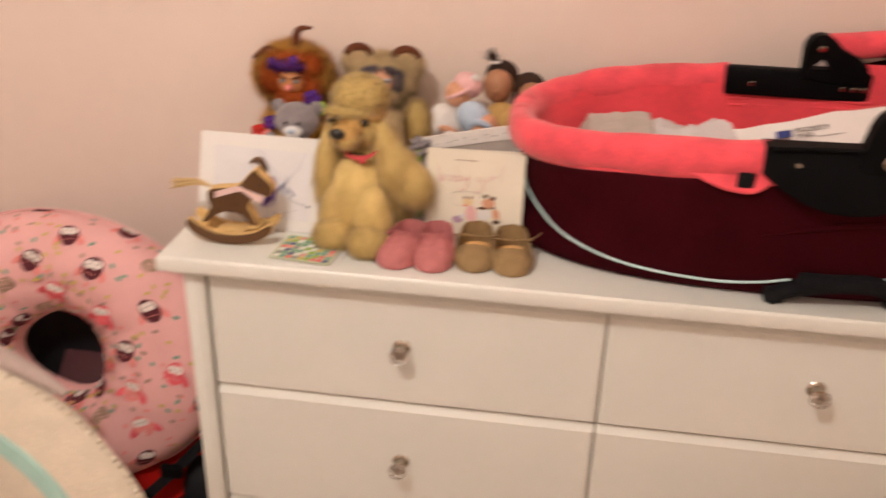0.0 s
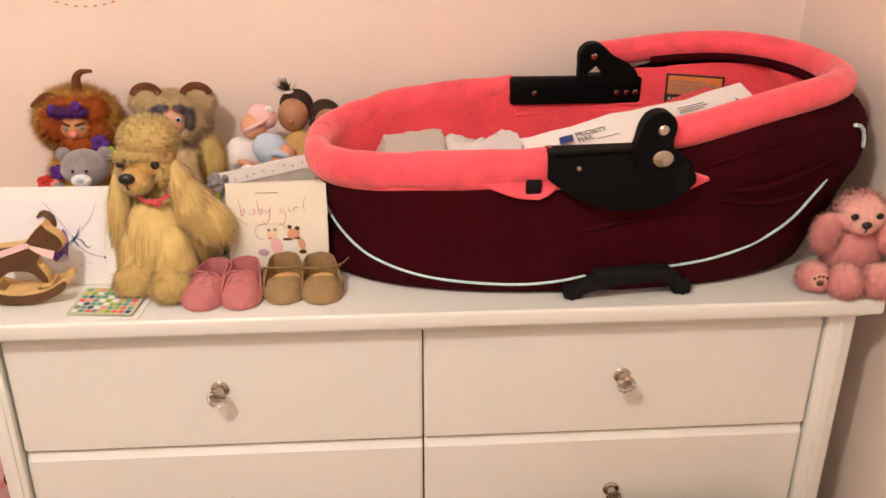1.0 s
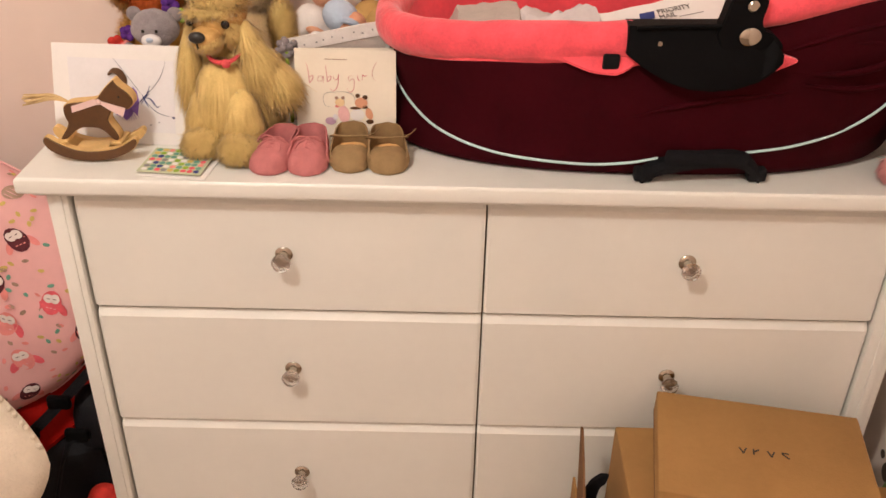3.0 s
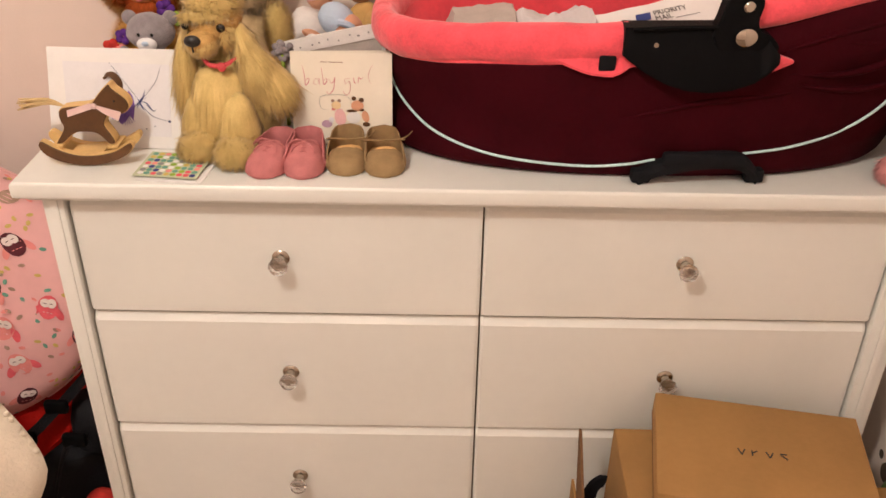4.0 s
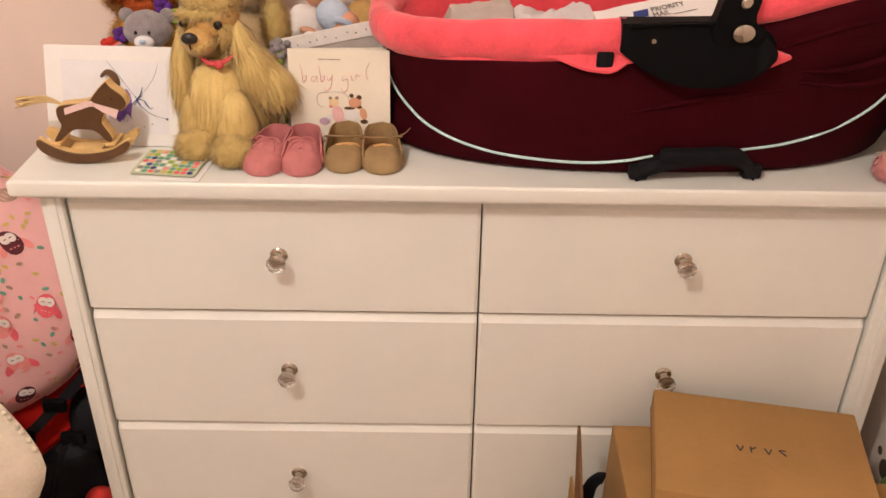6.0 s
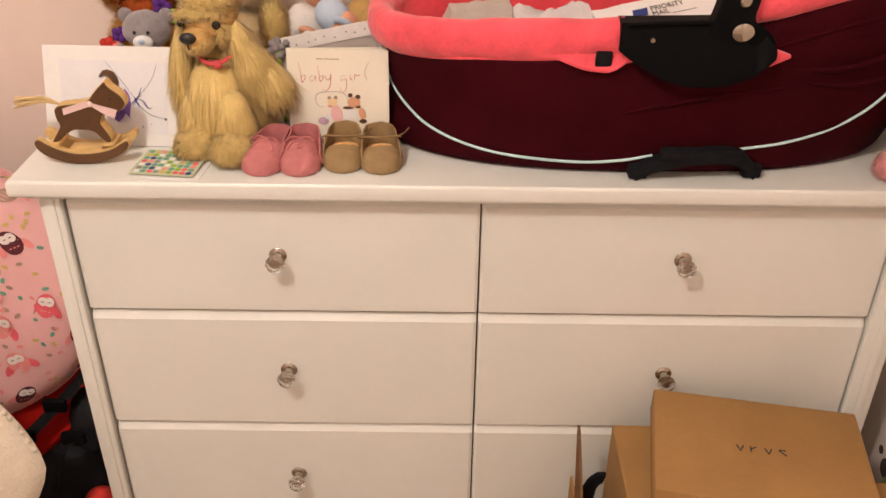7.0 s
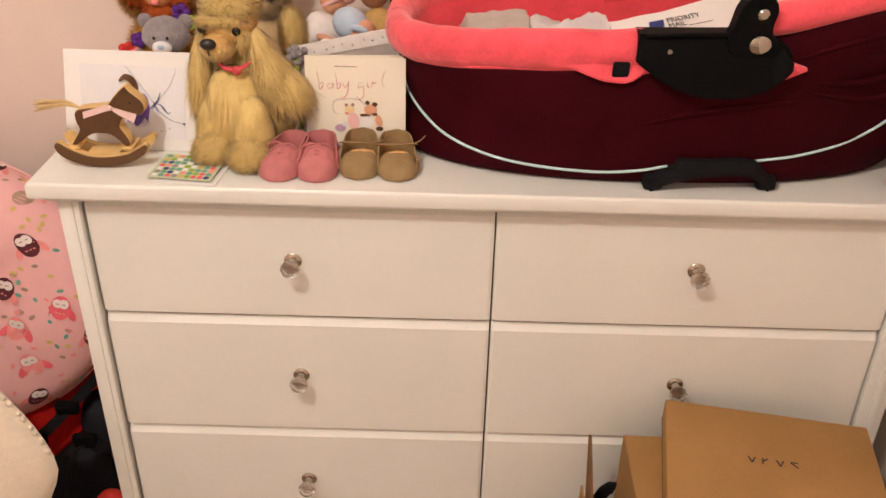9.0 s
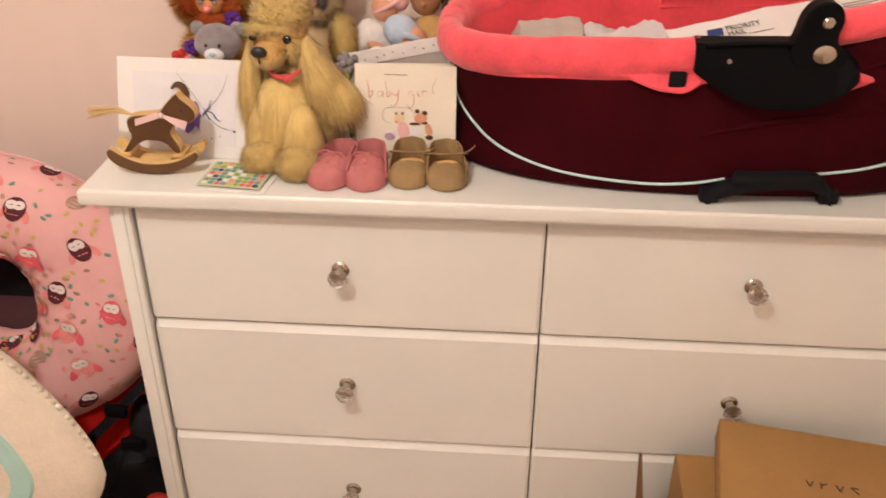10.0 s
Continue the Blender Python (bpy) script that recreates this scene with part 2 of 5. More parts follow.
def curve(points, n):
    """A smooth line of n points through the given ones (Catmull-Rom)."""
    p = [Vector(q) for q in points]
    p = [p[0] * 2 - p[1]] + p + [p[-1] * 2 - p[-2]]
    out = []
    for k in range(n):
        s = k / (n - 1) * (len(p) - 3)
        i = min(int(s), len(p) - 4)
        u = s - i
        a, b, c, d = p[i:i + 4]
        out.append(0.5 * (2 * b + (c - a) * u + (2 * a - 5 * b + 4 * c - d) * u * u + (3 * b - a - 3 * c + d) * u ** 3))
    return out


def sheet(outline, thick, m, bm=None):
    """A flat plate with an outline of (x, z) pairs, thick along its local y."""
    bm = bm or bmesh.new()
    a = [bm.verts.new(m @ Vector((x, 0, z))) for x, z in outline]
    b = [bm.verts.new(m @ Vector((x, thick, z))) for x, z in outline]
    k = len(a)
    bm.faces.new(a), bm.faces.new(b[::-1])
    for i in range(k):
        bm.faces.new((a[i], b[i], b[(i + 1) % k], a[(i + 1) % k]))
    return bm


def disc(cx, cz, rx, rz, turn=0.0, k=16):
    c, s = math.cos(radians(turn)), math.sin(radians(turn))
    return [(cx + rx * math.cos(u) * c - rz * math.sin(u) * s, cz + rx * math.cos(u) * s + rz * math.sin(u) * c) for u in (2 * math.pi * i / k for i in range(k))]


def hair(blobs, count, length, width, comb=(0, 0, -1), lift=0.5, curl=0.25, seed=1, keep=None, bend=0.6):
    """Verts and faces of many tapered tufts that grow from ellipsoids (centre, radii)."""
    rng = random.Random(seed)
    verts, faces, norms = [], [], []
    area = [r[0] * r[1] + r[1] * r[2] + r[0] * r[2] for _, r in blobs]
    cv = Vector(comb)
    for (c, r), a in zip(blobs, area):
        for _ in range(int(count * a / sum(area))):
            d = Vector((rng.gauss(0, 1), rng.gauss(0, 1), rng.gauss(0, 1))).normalized()
            p = Vector((c[0] + d.x * r[0], c[1] + d.y * r[1], c[2] + d.z * r[2]))
            if keep and not keep(p):
                continue
            nrm = Vector((d.x / r[0], d.y / r[1], d.z / r[2])).normalized()
            w = nrm * lift + cv * (1 - lift) + Vector((rng.gauss(0, curl), rng.gauss(0, curl), rng.gauss(0, curl)))
            w.normalize()
            ln = length * rng.uniform(0.6, 1.25)
            side = w.cross(nrm + Vector((rng.gauss(0, .25), rng.gauss(0, .25), 0.01))).normalized() * width * rng.uniform(0.6, 1.3)
            mid = p + w * ln * 0.5
            tip = p + w * ln + cv * ln * bend * 0.3 + Vector((rng.gauss(0, 0.4), rng.gauss(0, 0.4), rng.gauss(0, 0.4))) * (ln * min(curl, 0.3))
            k = len(verts)
            verts += [p - side - nrm * width, p + side - nrm * width, mid + side * 0.85, mid - side * 0.85, tip]
            faces += [(k, k + 1, k + 2, k + 3), (k + 3, k + 2, k + 4)]
            nn = (nrm + Vector((rng.gauss(0, 0.08), rng.gauss(0, 0.08), rng.gauss(0, 0.08)))).normalized()
            norms += [nn] * 5
    return verts, faces, norms


def plain(name, verts, faces, material, kind, label, category=""):
    return tagged(raw(name, verts, faces, material, None, "", None, False), label, category, "", kind)


# ---- room ----
X0, X1, Y0, Y1, ZC = -2.3, 0.752, -2.6, 0.51, 2.45


def setting(name, dims, material, label):
    ob = part(name, box(*dims), material)
    return tagged(ob, label, name.split("_")[0], "", "structure")


setting("floor", (X0 - .1, X1 + .1, Y0 - .1, Y1 + .1, -0.1, 0), FLOOR, "beige carpet floor")
setting("ceiling", (X0 - .1, X1 + .1, Y0 - .1, Y1 + .1, ZC, ZC + .1), CEIL, "plain white painted ceiling")
setting("wall_north", (X0, X1, Y1, Y1 + .1, 0, ZC), WALL, "pale pink painted wall behind the dresser")
setting("wall_east", (X1, X1 + .1, Y0, Y1 + .1, 0, ZC), WALL, "pale pink painted wall beside the dresser")
setting("wall_south", (X0, X1, Y0 - .1, Y0, 0, ZC), WALL, "pale pink painted wall")
setting("wall_west", (X0 - .1, X0, Y0 - .1, Y1 + .1, 0, ZC), WALL, "pale pink painted wall")

decal = thing("wall_decal", "round wall sticker with a thin dotted red outline", "wall sticker")
for k in range(60):
    u = 2 * math.pi * k / 60
    c = (-0.58 + 0.16 * math.cos(u), Y1 - 0.0015, 1.335 + 0.16 * math.sin(u))
    part("dash", ball(c, (0.0036, 0.001, 0.0015), (0, -math.degrees(u) - 90, 0), 8, 5), ROSEINK, decal)

# ---- dresser ----
H = 0.82
dresser = thing("dresser", "white painted six-drawer dresser with glass knobs against the pink wall", "dresser")


def moulded(x0, x1, y0, y1, prof, parentless=None):
    """A board whose front and side edges follow (out, z) pairs."""
    rings = [[(x0 - o, y0 - o, z), (x1 + o, y0 - o, z), (x1 + o, y1, z), (x0 - o, y1, z)] for o, z in prof]
    return loft(rings)


top = part("top", moulded(-0.662, 0.672, -0.004, 0.505, [(0.003, H - .036), (0.009, H - .035), (0.012, H - .031), (0.013, H - .028), (0.021, H - .0265), (0.0245, H - .024), (0.0255, H - .020), (0.0255, H - .005), (0.0245, H - .002), (0.022, H)]), PAINT, dresser)
part("carcass_back", box(-0.64, 0.65, 0.485, 0.5, 0.06, H - .036), PAINT, dresser)
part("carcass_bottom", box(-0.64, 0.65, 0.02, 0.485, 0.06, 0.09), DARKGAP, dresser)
for s, xa, xb in ((-1, -0.657, -0.6255), (1, 0.629, 0.672)):
    part("side_panel", box(xa, xb, 0.03, 0.485, 0.06, H - .036, 0.002), PAINT, dresser)
    post = box(xa, xb, -0.006, 0.03, 0.0, H - .036, 0.003)
    part("post", post, PAINT, dresser)
    xm = (xa + xb) / 2
    part("post_moulding", box(xm - .006, xm + .008, -0.0095, -0.005, 0.0, H - .037, 0.0015), PAINT, dresser)
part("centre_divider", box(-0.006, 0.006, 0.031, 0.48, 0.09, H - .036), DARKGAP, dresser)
# dark board added behind the fronts so the gaps look shaded
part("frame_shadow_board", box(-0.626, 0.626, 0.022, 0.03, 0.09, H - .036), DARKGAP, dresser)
part("plinth", box(-0.626, 0.626, 0.004, 0.02, 0.0, 0.098, 0.002), PAINT, dresser)


def drawer(x0, x1, z0, z1, open_by=0.0):
    """A drawer front whose upper edge is chamfered, with its knob."""
    y = -open_by
    prof = [(0.022, z0), (0.003, z0), (0.0, z0 + 0.003), (0.0, z1 - 0.0130), (0.0095, z1 - 0.0005), (0.022, z1 - 0.006)]
    def ring(x, inset):
        return [(x, y + py + inset, pz) for py, pz in prof]
    ch = 0.005
    rings = [ring(x0, 0.0028), ring(x0 + ch, 0), ring(x1 - ch, 0), ring(x1, 0.0028)]
    for r in (rings[0], rings[-1]):
        for k in (0, 5):
            r[k] = (r[k][0], y + 0.022, r[k][2])
    d = part("drawer", loft(rings), PAINT, dresser)
    d.data.set_sharp_from_angle(angle=radians(15))
    xm, zm = (x0 + x1) / 2, (z0 + z1) / 2 + 0.003
    m = pose(xm, y, zm, 90, 0, 0)
    part("knob_rosette", lathe([(0.0135, 0), (0.0138, 0.0015), (0.0120, 0.0035), (0.0070, 0.0050), (0.0055, 0.008), (0.0055, 0.0125), (0.0085, 0.0140), (0.0100, 0.0160), (0.0092, 0.0182)], m, 24), CHROME, d, "polished metal knob base")
    rings = []
    for k, (r, h) in enumerate([(0.0080, 0.0184), (0.0118, 0.0210), (0.0150, 0.0260), (0.0150, 0.0305), (0.0118, 0.0350), (0.0060, 0.0372)]):
        rings.append([m @ Vector((r * math.cos(u), r * math.sin(u), h)) for u in (2 * math.pi * (i + 0.5 * (k % 2)) / 9 for i in range(9))])
    kb = part("knob", loft(rings), GLASS, d, "clear faceted glass knob")
    kb.data.shade_flat()
    return d


ROWS_Z = ((0.5790, 0.7835), (0.3430, 0.5738), (0.106, 0.3378))
for z0, z1 in ROWS_Z:
    drawer(-0.6200, -0.0015, z0, z1)
    drawer(0.0015, 0.6245, z0, z1)

# ---- writing ----


def lettering(words, size, m, material, name="lettering", parent=None):
    """Words as a thin mesh that lies on the local xz plane of the pose m, facing its -y."""
    data = bpy.data.curves.new(name, "FONT")
    data.body, data.size, data.extrude, data.resolution_u = words, size, 0.0003, 3
    ob = new(name, data)
    me = bpy.data.meshes.new_from_object(ob)
    bpy.data.objects.remove(ob)
    me.transform(m @ pose(0, 0, 0, 90, 0, 0))
    return finish(name, me, material, parent, "", False)


def bars(rows, m, material, parent, name="print_bar"):
    """Plain printed bars (x, z, length, height) on the local xz plane of m."""
    for x, z, ln, ht in rows:
        part(name, sheet([(x, z), (x + ln, z), (x + ln, z + ht), (x, z + ht)], -0.0006, m), material, parent)


# ---- carrycot ----
cot = thing("carrycot", "maroon pram carrycot with coral velour rim, holding papers", "carrycot")
CX, CY, NN = 0.265, 0.225, 2.5
RIMZ = ((-0.20, 0.988), (-0.10, 1.006), (0.0, 1.020), (0.18, 1.030), (0.33, 1.048), (0.40, 1.083), (0.51, 1.110), (0.60, 1.110), (0.75, 1.100))


GX = np.linspace(-0.4, 0.95, 541)
GZ = np.convolve(np.pad(np.interp(GX, [p[0] for p in RIMZ], [p[1] for p in RIMZ]), 30, "edge"), np.hanning(61) / np.hanning(61).sum(), "valid")


def rim_z(x):
    return float(np.interp(x, GX, GZ))


def oval(u, cx, hl, hw, n=NN):
    c, s = math.cos(u), math.sin(u)
    return cx + hl * math.copysign(abs(c) ** (2 / n), c), CY + hw * math.copysign(abs(s) ** (2 / n), s)


LEVELS = ((0.0, 0.245, 0.390, 0.197), (0.03, 0.244, 0.406, 0.208), (0.15, 0.251, 0.411, 0.214), (0.35, 0.272, 0.418, 0.220), (0.6, 0.284, 0.434, 0.225), (0.75, 0.287, 0.444, 0.2255), (0.87, 0.285, 0.442, 0.223), (0.95, 0.276, 0.432, 0.214), (1.0, 0.267, 0.420, 0.206))


def level(f):
    return [float(np.interp(f, [v[0] for v in LEVELS], [v[k] for v in LEVELS])) for k in (1, 2, 3)]


def front_y(x, z):
    f = min(max((z - H) / (rim_z(x) - 0.01 - H), 0), 1)
    cx, hl, hw = level(f)
    q = min(abs((x - cx) / hl), 0.9999)
    return CY - hw * (1 - q ** NN) ** (1 / NN)


K = 96
US = [2 * math.pi * k / K for k in range(K)]
rings = []
for f in (0, 0.02, 0.05, 0.1, 0.15, 0.2, 0.27, 0.35, 0.42, 0.48, 0.54, 0.6, 0.65, 0.7, 0.75, 0.8, 0.85, 0.9, 0.95, 1.0):
    cx, hl, hw = level(f)
    ring = []
    for u in US:
        x, y = oval(u, cx, hl, hw)
        z = H + 0.001 + f * (rim_z(x) - 0.012 - H)
        w = (0.005 + 0.007 * min(1, max(0, (x - 0.36) * 8))) * (noise.noise(Vector((x * 5, y * 5, z * 16 + x * 6))) + 0.6 * max(0, min(1, (x - 0.3) * 6)) * noise.noise(Vector((x * 6, 3.0, z * 44 - x * 16)))) * min(1, 4 * f)
        ring.append((x + (x - CX) / 0.45 * w * 0.3, y + (y - CY) / 0.22 * w, z))
    rings.append(ring)
part("body", loft(rings, True, False), MAROON, cot)
rings = []
for f in (1.0, 0.96, 0.8, 0.55, 0.35, 0.3):
    ring = []
    for u in US:
        x, y = oval(u, CX, 0.400 - 0.03 * (1 - f), 0.184 - 0.03 * (1 - f))
        w = 0.012 * (1 + 3.2 * min(1, max(0, (x - 0.40) * 8))) * noise.noise(Vector((x * 14, y * 14, f * 3)))
        ring.append((x + (x - CX) * w * 2, y + (y - CY) * w * 3, H + f * (rim_z(x) + (0.002 if x < 0.38 else 0.002 - min(0.02, (x - 0.38) * 0.3)) - H)))
    rings.append(ring)
part("lining", loft(rings, False, True), LINING, cot, "coral quilted inner lining")


def rim_points(lo, hi, hl, hw, n=64):
    return [(*oval(u, CX, hl, hw), 0) for u in (lo + (hi - lo) * k / (n - 1) for k in range(n))]


def even(pts, n):
    """The same line with n points at even steps."""
    p = np.array(pts)
    d = np.concatenate([[0], np.cumsum(np.linalg.norm(np.diff(p, axis=0), axis=1))])
    q = np.linspace(0, d[-1], n)
    return [tuple(float(np.interp(v, d, p[:, k])) for k in range(3)) for v in q]


def dense(pts):
    return [(x, y, rim_z(x) - 0.006 * min(1, max(0, (CY - y) / 0.15))) for x, y, _ in pts]


foot = even([p for p in rim_points(0, 2 * math.pi, 0.422, 0.204, 900) if p[0] <= 0.19], 120)
rr = [0.0235 + 0.0025 * noise.noise(Vector((p[0] * 22, p[1] * 22, 3.1))) for p in foot]
part("padded_rim", tube(dense(foot), rr, 16, 1.25), CORAL, cot, "padded coral velour rim")
head = even([p for p in rim_points(-math.pi / 2, math.pi / 2, 0.408, 0.206, 900) if p[0] >= 0.344], 110)
BARX, BARF, BARB = (0.34, 0.40, 0.51, 0.60, 0.68), (1.064, 1.079, 1.105, 1.115, 1.110), (1.092, 1.104, 1.119, 1.123, 1.114)


def bar_z(x, y):
    g = min(1, max(0, (y - CY) / 0.3 + 0.5))
    return float(np.interp(x, BARX, BARF)) * (1 - g) + float(np.interp(x, BARX, BARB)) * g


zs = np.array([bar_z(x, y) for x, y, _ in head])
zs = np.convolve(np.pad(zs, 8, "edge"), np.ones(17) / 17, "valid")
head = [(x, y, float(z)) for (x, y, _), z in zip(head, zs)]
part("hood_bar", tube(head, 0.0228, 16), CORAL, cot, "coral covered hood bar")
part("hood_seam", tube([(x, y, z - 0.020) for x, y, z in [(CX + (x - CX) * 0.955, CY + (y - CY) * 0.93, z) for x, y, z in head[4:-12]]], 0.008, 8), MAROON, cot)


def apron(name, xs, lo, hi, out, thick, material, label=""):
    """A patch that follows the front of the carrycot between two heights."""
    rings = []
    for x, a, b in zip(xs, lo, hi):
        y0, y1 = front_y(x, a) - out, front_y(x, b) - out
        e = min(0.004, (b - a) / 3)
        rings.append([(x, y0 + thick, a), (x, y0 + 0.001, a), (x, y0, a + e), (x, y1, b - e), (x, y1 + 0.001, b), (x, y1 + thick, b)])
    return part(name, loft(rings), material, cot, label)


xs = np.linspace(-0.02, 0.195, 24)
apron("velour_flap", xs, np.interp(xs, [-0.02, 0.09, 0.135, 0.165, 0.18, 0.195], [1.004, 1.000, 0.986, 0.984, 0.990, 1.004]), np.full(24, 1.026), 0.010, 0.02, CORAL, "coral flap under the rim")
xs = np.linspace(0.17, 0.41, 20)
apron("velour_point", xs, np.interp(xs, [0.17, 0.2, 0.37, 0.41], [0.992, 1.000, 0.990, 1.008]), np.interp(xs, [0.17, 0.37, 0.41], [1.025, 1.025, 1.012]), 0.008, 0.015, CORAL)
part("velcro_patch", box(0.147, 0.170, front_y(0.158, 1.0) - 0.0135, front_y(0.158, 1.0) - 0.009, 0.992, 1.014, 0.003), WEB, cot, "black square fastener")
xs = np.linspace(0.177, 0.384, 30)
plate = apron("side_plate", xs, np.interp(xs, [0.177, 0.20, 0.235, 0.265, 0.295, 0.325, 0.355, 0.375, 0.392], [1.016, 1.001, 0.983, 0.974, 0.972, 0.975, 0.986, 1.001, 1.022]), np.interp(xs, [0.177, 0.30, 0.352, 0.366, 0.384], [1.054, 1.057, 1.060, 1.045, 1.024]), 0.026, 0.034, BLACKP, "black plastic side bracket")


def stud(x, y, z, r, out, parent, side=-1):
    m = pose(x, y, z, 90 if side < 0 else -90, 0, 0)
    return part("rivet", lathe([(r, 0), (r, out * 0.5), (r * 0.7, out)], m, 14), CHROME, parent, "shiny metal rivet")


yf = front_y(0.29, 1.03) - 0.026


def bracket(outer, y0, y1, parent, hole=None):
    """A moulded plate with rounded rims, cut to an outline, with a three-cornered window if asked."""
    loop = [(v.x, v.z) for v in curve([(x, 0, z) for x, z in outer + outer[:1]], 73)[:-1]]
    cx, cz = [sum(p[k] for p in (hole or loop)) / len(hole or loop) for k in (0, 1)]
    rings = [[(cx + (x - cx) * f, y, cz + (z - cz) * f) for x, z in loop] for y, f in ((y0, 0.95), (y0 + 0.002, 1.0), (y1, 1.0))]
    if not hole:
        return part("hinge", loft(rings), BLACKP, parent, "rounded black hinge plate")
    edge = []
    for x, z in loop:
        dx, dz = x - cx, z - cz
        best = 1e9
        for (ax, az), (bx_, bz_) in zip(hole, hole[1:] + hole[:1]):
            ex_, ez_ = bx_ - ax, bz_ - az
            det = dx * ez_ - dz * ex_
            if abs(det) > 1e-12:
                f = ((ax - cx) * ez_ - (az - cz) * ex_) / det
                if f > 0:
                    best = min(best, f)
        edge.append((cx + dx * best, cz + dz * best))
    rings = [[(x, y1, z) for x, z in edge], [(x, y0, z) for x, z in edge]] + rings + [[(x, y1, z) for x, z in edge]]
    bm = loft(rings, False, False)
    bmesh.ops.remove_doubles(bm, verts=bm.verts, dist=1e-5)
    return part("hinge", bm, BLACKP, parent, "black hinge arm with a three-cornered window")


hf_ = bracket([(0.292, 1.046), (0.299, 1.070), (0.304, 1.092), (0.314, 1.107), (0.331, 1.112), (0.346, 1.106), (0.353, 1.091), (0.350, 1.068), (0.356, 1.053), (0.371, 1.047), (0.383, 1.030), (0.360, 1.018), (0.310, 1.020)], yf - 0.004, yf + 0.020, plate)
stud(0.3335, yf - 0.003, 1.086, 0.0078, 0.004, hf_)
part("plate_ridge", tube(curve([(0.186, yf - 0.001, 1.053), (0.24, yf - 0.0015, 1.0565), (0.298, yf - 0.001, 1.058)], 14), 0.0028, 8), BLACKP, plate)
part("button", lathe([(0.0145, 0), (0.0145, 0.003), (0.011, 0.005)], Matrix.Translation((0.336, yf - 0.004, 1.046)) @ Matrix.Diagonal((1, 1, 0.85, 1)) @ pose(0, 0, 0, 90, 0, 0), 22), CHROME, plate, "oval brushed metal button")
stud(0.219, front_y(0.222, 1.03) - 0.0275, 1.033, 0.0046, 0.005, plate)
yb = 0.405
bplate = part("side_plate", box(0.178, 0.418, yb - 0.012, yb + 0.014, 1.012, 1.061, 0.006), BLACKP, cot, "black plastic side bracket")
hb_ = bracket([(0.300, 1.050), (0.300, 1.078), (0.300, 1.104), (0.310, 1.119), (0.327, 1.123), (0.343, 1.117), (0.362, 1.100), (0.400, 1.078), (0.408, 1.050), (0.380, 1.044), (0.340, 1.044)], yb - 0.016, yb + 0.010, bplate, [(0.312, 1.066), (0.345, 1.066), (0.330, 1.084)])
stud(0.325, yb - 0.016, 1.100, 0.0060, 0.004, hb_)
for x in (0.222, 0.372, 0.390, 0.406):
    stud(x, yb - 0.012, 1.034, 0.0048, 0.003, bplate)
for name, way in (("piping", [(-0.152, 0.930), (-0.13, 0.900), (-0.08, 0.869), (0.012, 0.848), (0.131, 0.841), (0.20, 0.846), (0.245, 0.856)]), ("piping", [(0.372, 0.866), (0.44, 0.874), (0.51, 0.893), (0.565, 0.925), (0.60, 0.965), (0.615, 0.985)])):
    line = curve([(x, 0, z) for x, z in way], 40)
    part(name, tube([(p.x, front_y(p.x, p.z) - 0.001, p.z) for p in line], 0.0021, 8), PIPE, cot, "mint green piping")
part("piping", tube([(x, front_y(x, z) - 0.002, z) for x, z in ((0.655, 1.062), (0.668, 1.058), (0.679, 1.048), (0.684, 1.034), (0.686, 1.02))], 0.003, 8), PIPE, cot, "mint green piping")
way = curve([(0.222, 0.0, 0.829), (0.250, 0.0, 0.846), (0.30, 0.0, 0.858), (0.352, 0.0, 0.860), (0.378, 0.0, 0.850), (0.398, 0.0, 0.829)], 30)
part("carry_handle", loft([[(p.x, front_y(p.x, p.z) - o, p.z + d) for o, d in ((0.004, -0.009), (0.018, -0.011), (0.021, 0), (0.016, 0.010), (0.003, 0.012))] for p in way]), WEB, cot, "black webbing carry handle")
part("handle_pad", box(0.252, 0.372, front_y(0.3, 0.85) - 0.024, front_y(0.3, 0.85) - 0.006, 0.853, 0.874, 0.007), WEB, cot)
for x in (0.226, 0.394):
    part("handle_anchor", box(x - 0.014, x + 0.014, front_y(x, 0.835) - 0.018, front_y(x, 0.835) + 0.002, H + 0.002, H + 0.022, 0.004), WEB, cot)
warn = Matrix.Translation((0.452, 0.366, 1.010)) @ pose(0, 0, 0, 0, 0, -16)
wl = part("warning_label", sheet([(0, 0), (0.10, -0.002), (0.10, 0.062), (0, 0.064)], 0.003, warn), INK, cot, "black and orange warning label")
part("warning_panel", sheet([(0.004, 0.028), (0.096, 0.027), (0.096, 0.059), (0.004, 0.061)], -0.001, warn), WARN, wl)
wm = warn @ Matrix.Translation((0, -0.0012, 0))
bars([(0.008, 0.050, 0.06, 0.002), (0.008, 0.044, 0.08, 0.002), (0.008, 0.038, 0.07, 0.002), (0.008, 0.032, 0.08, 0.002), (0.006, 0.008, 0.07, 0.002), (0.006, 0.003, 0.08, 0.002)], wm, GREYINK, wl)
lettering("FULL HARNESS", 0.0085, warn @ Matrix.Translation((0.006, -0.001, 0.016)), PAPER, "lettering", wl)

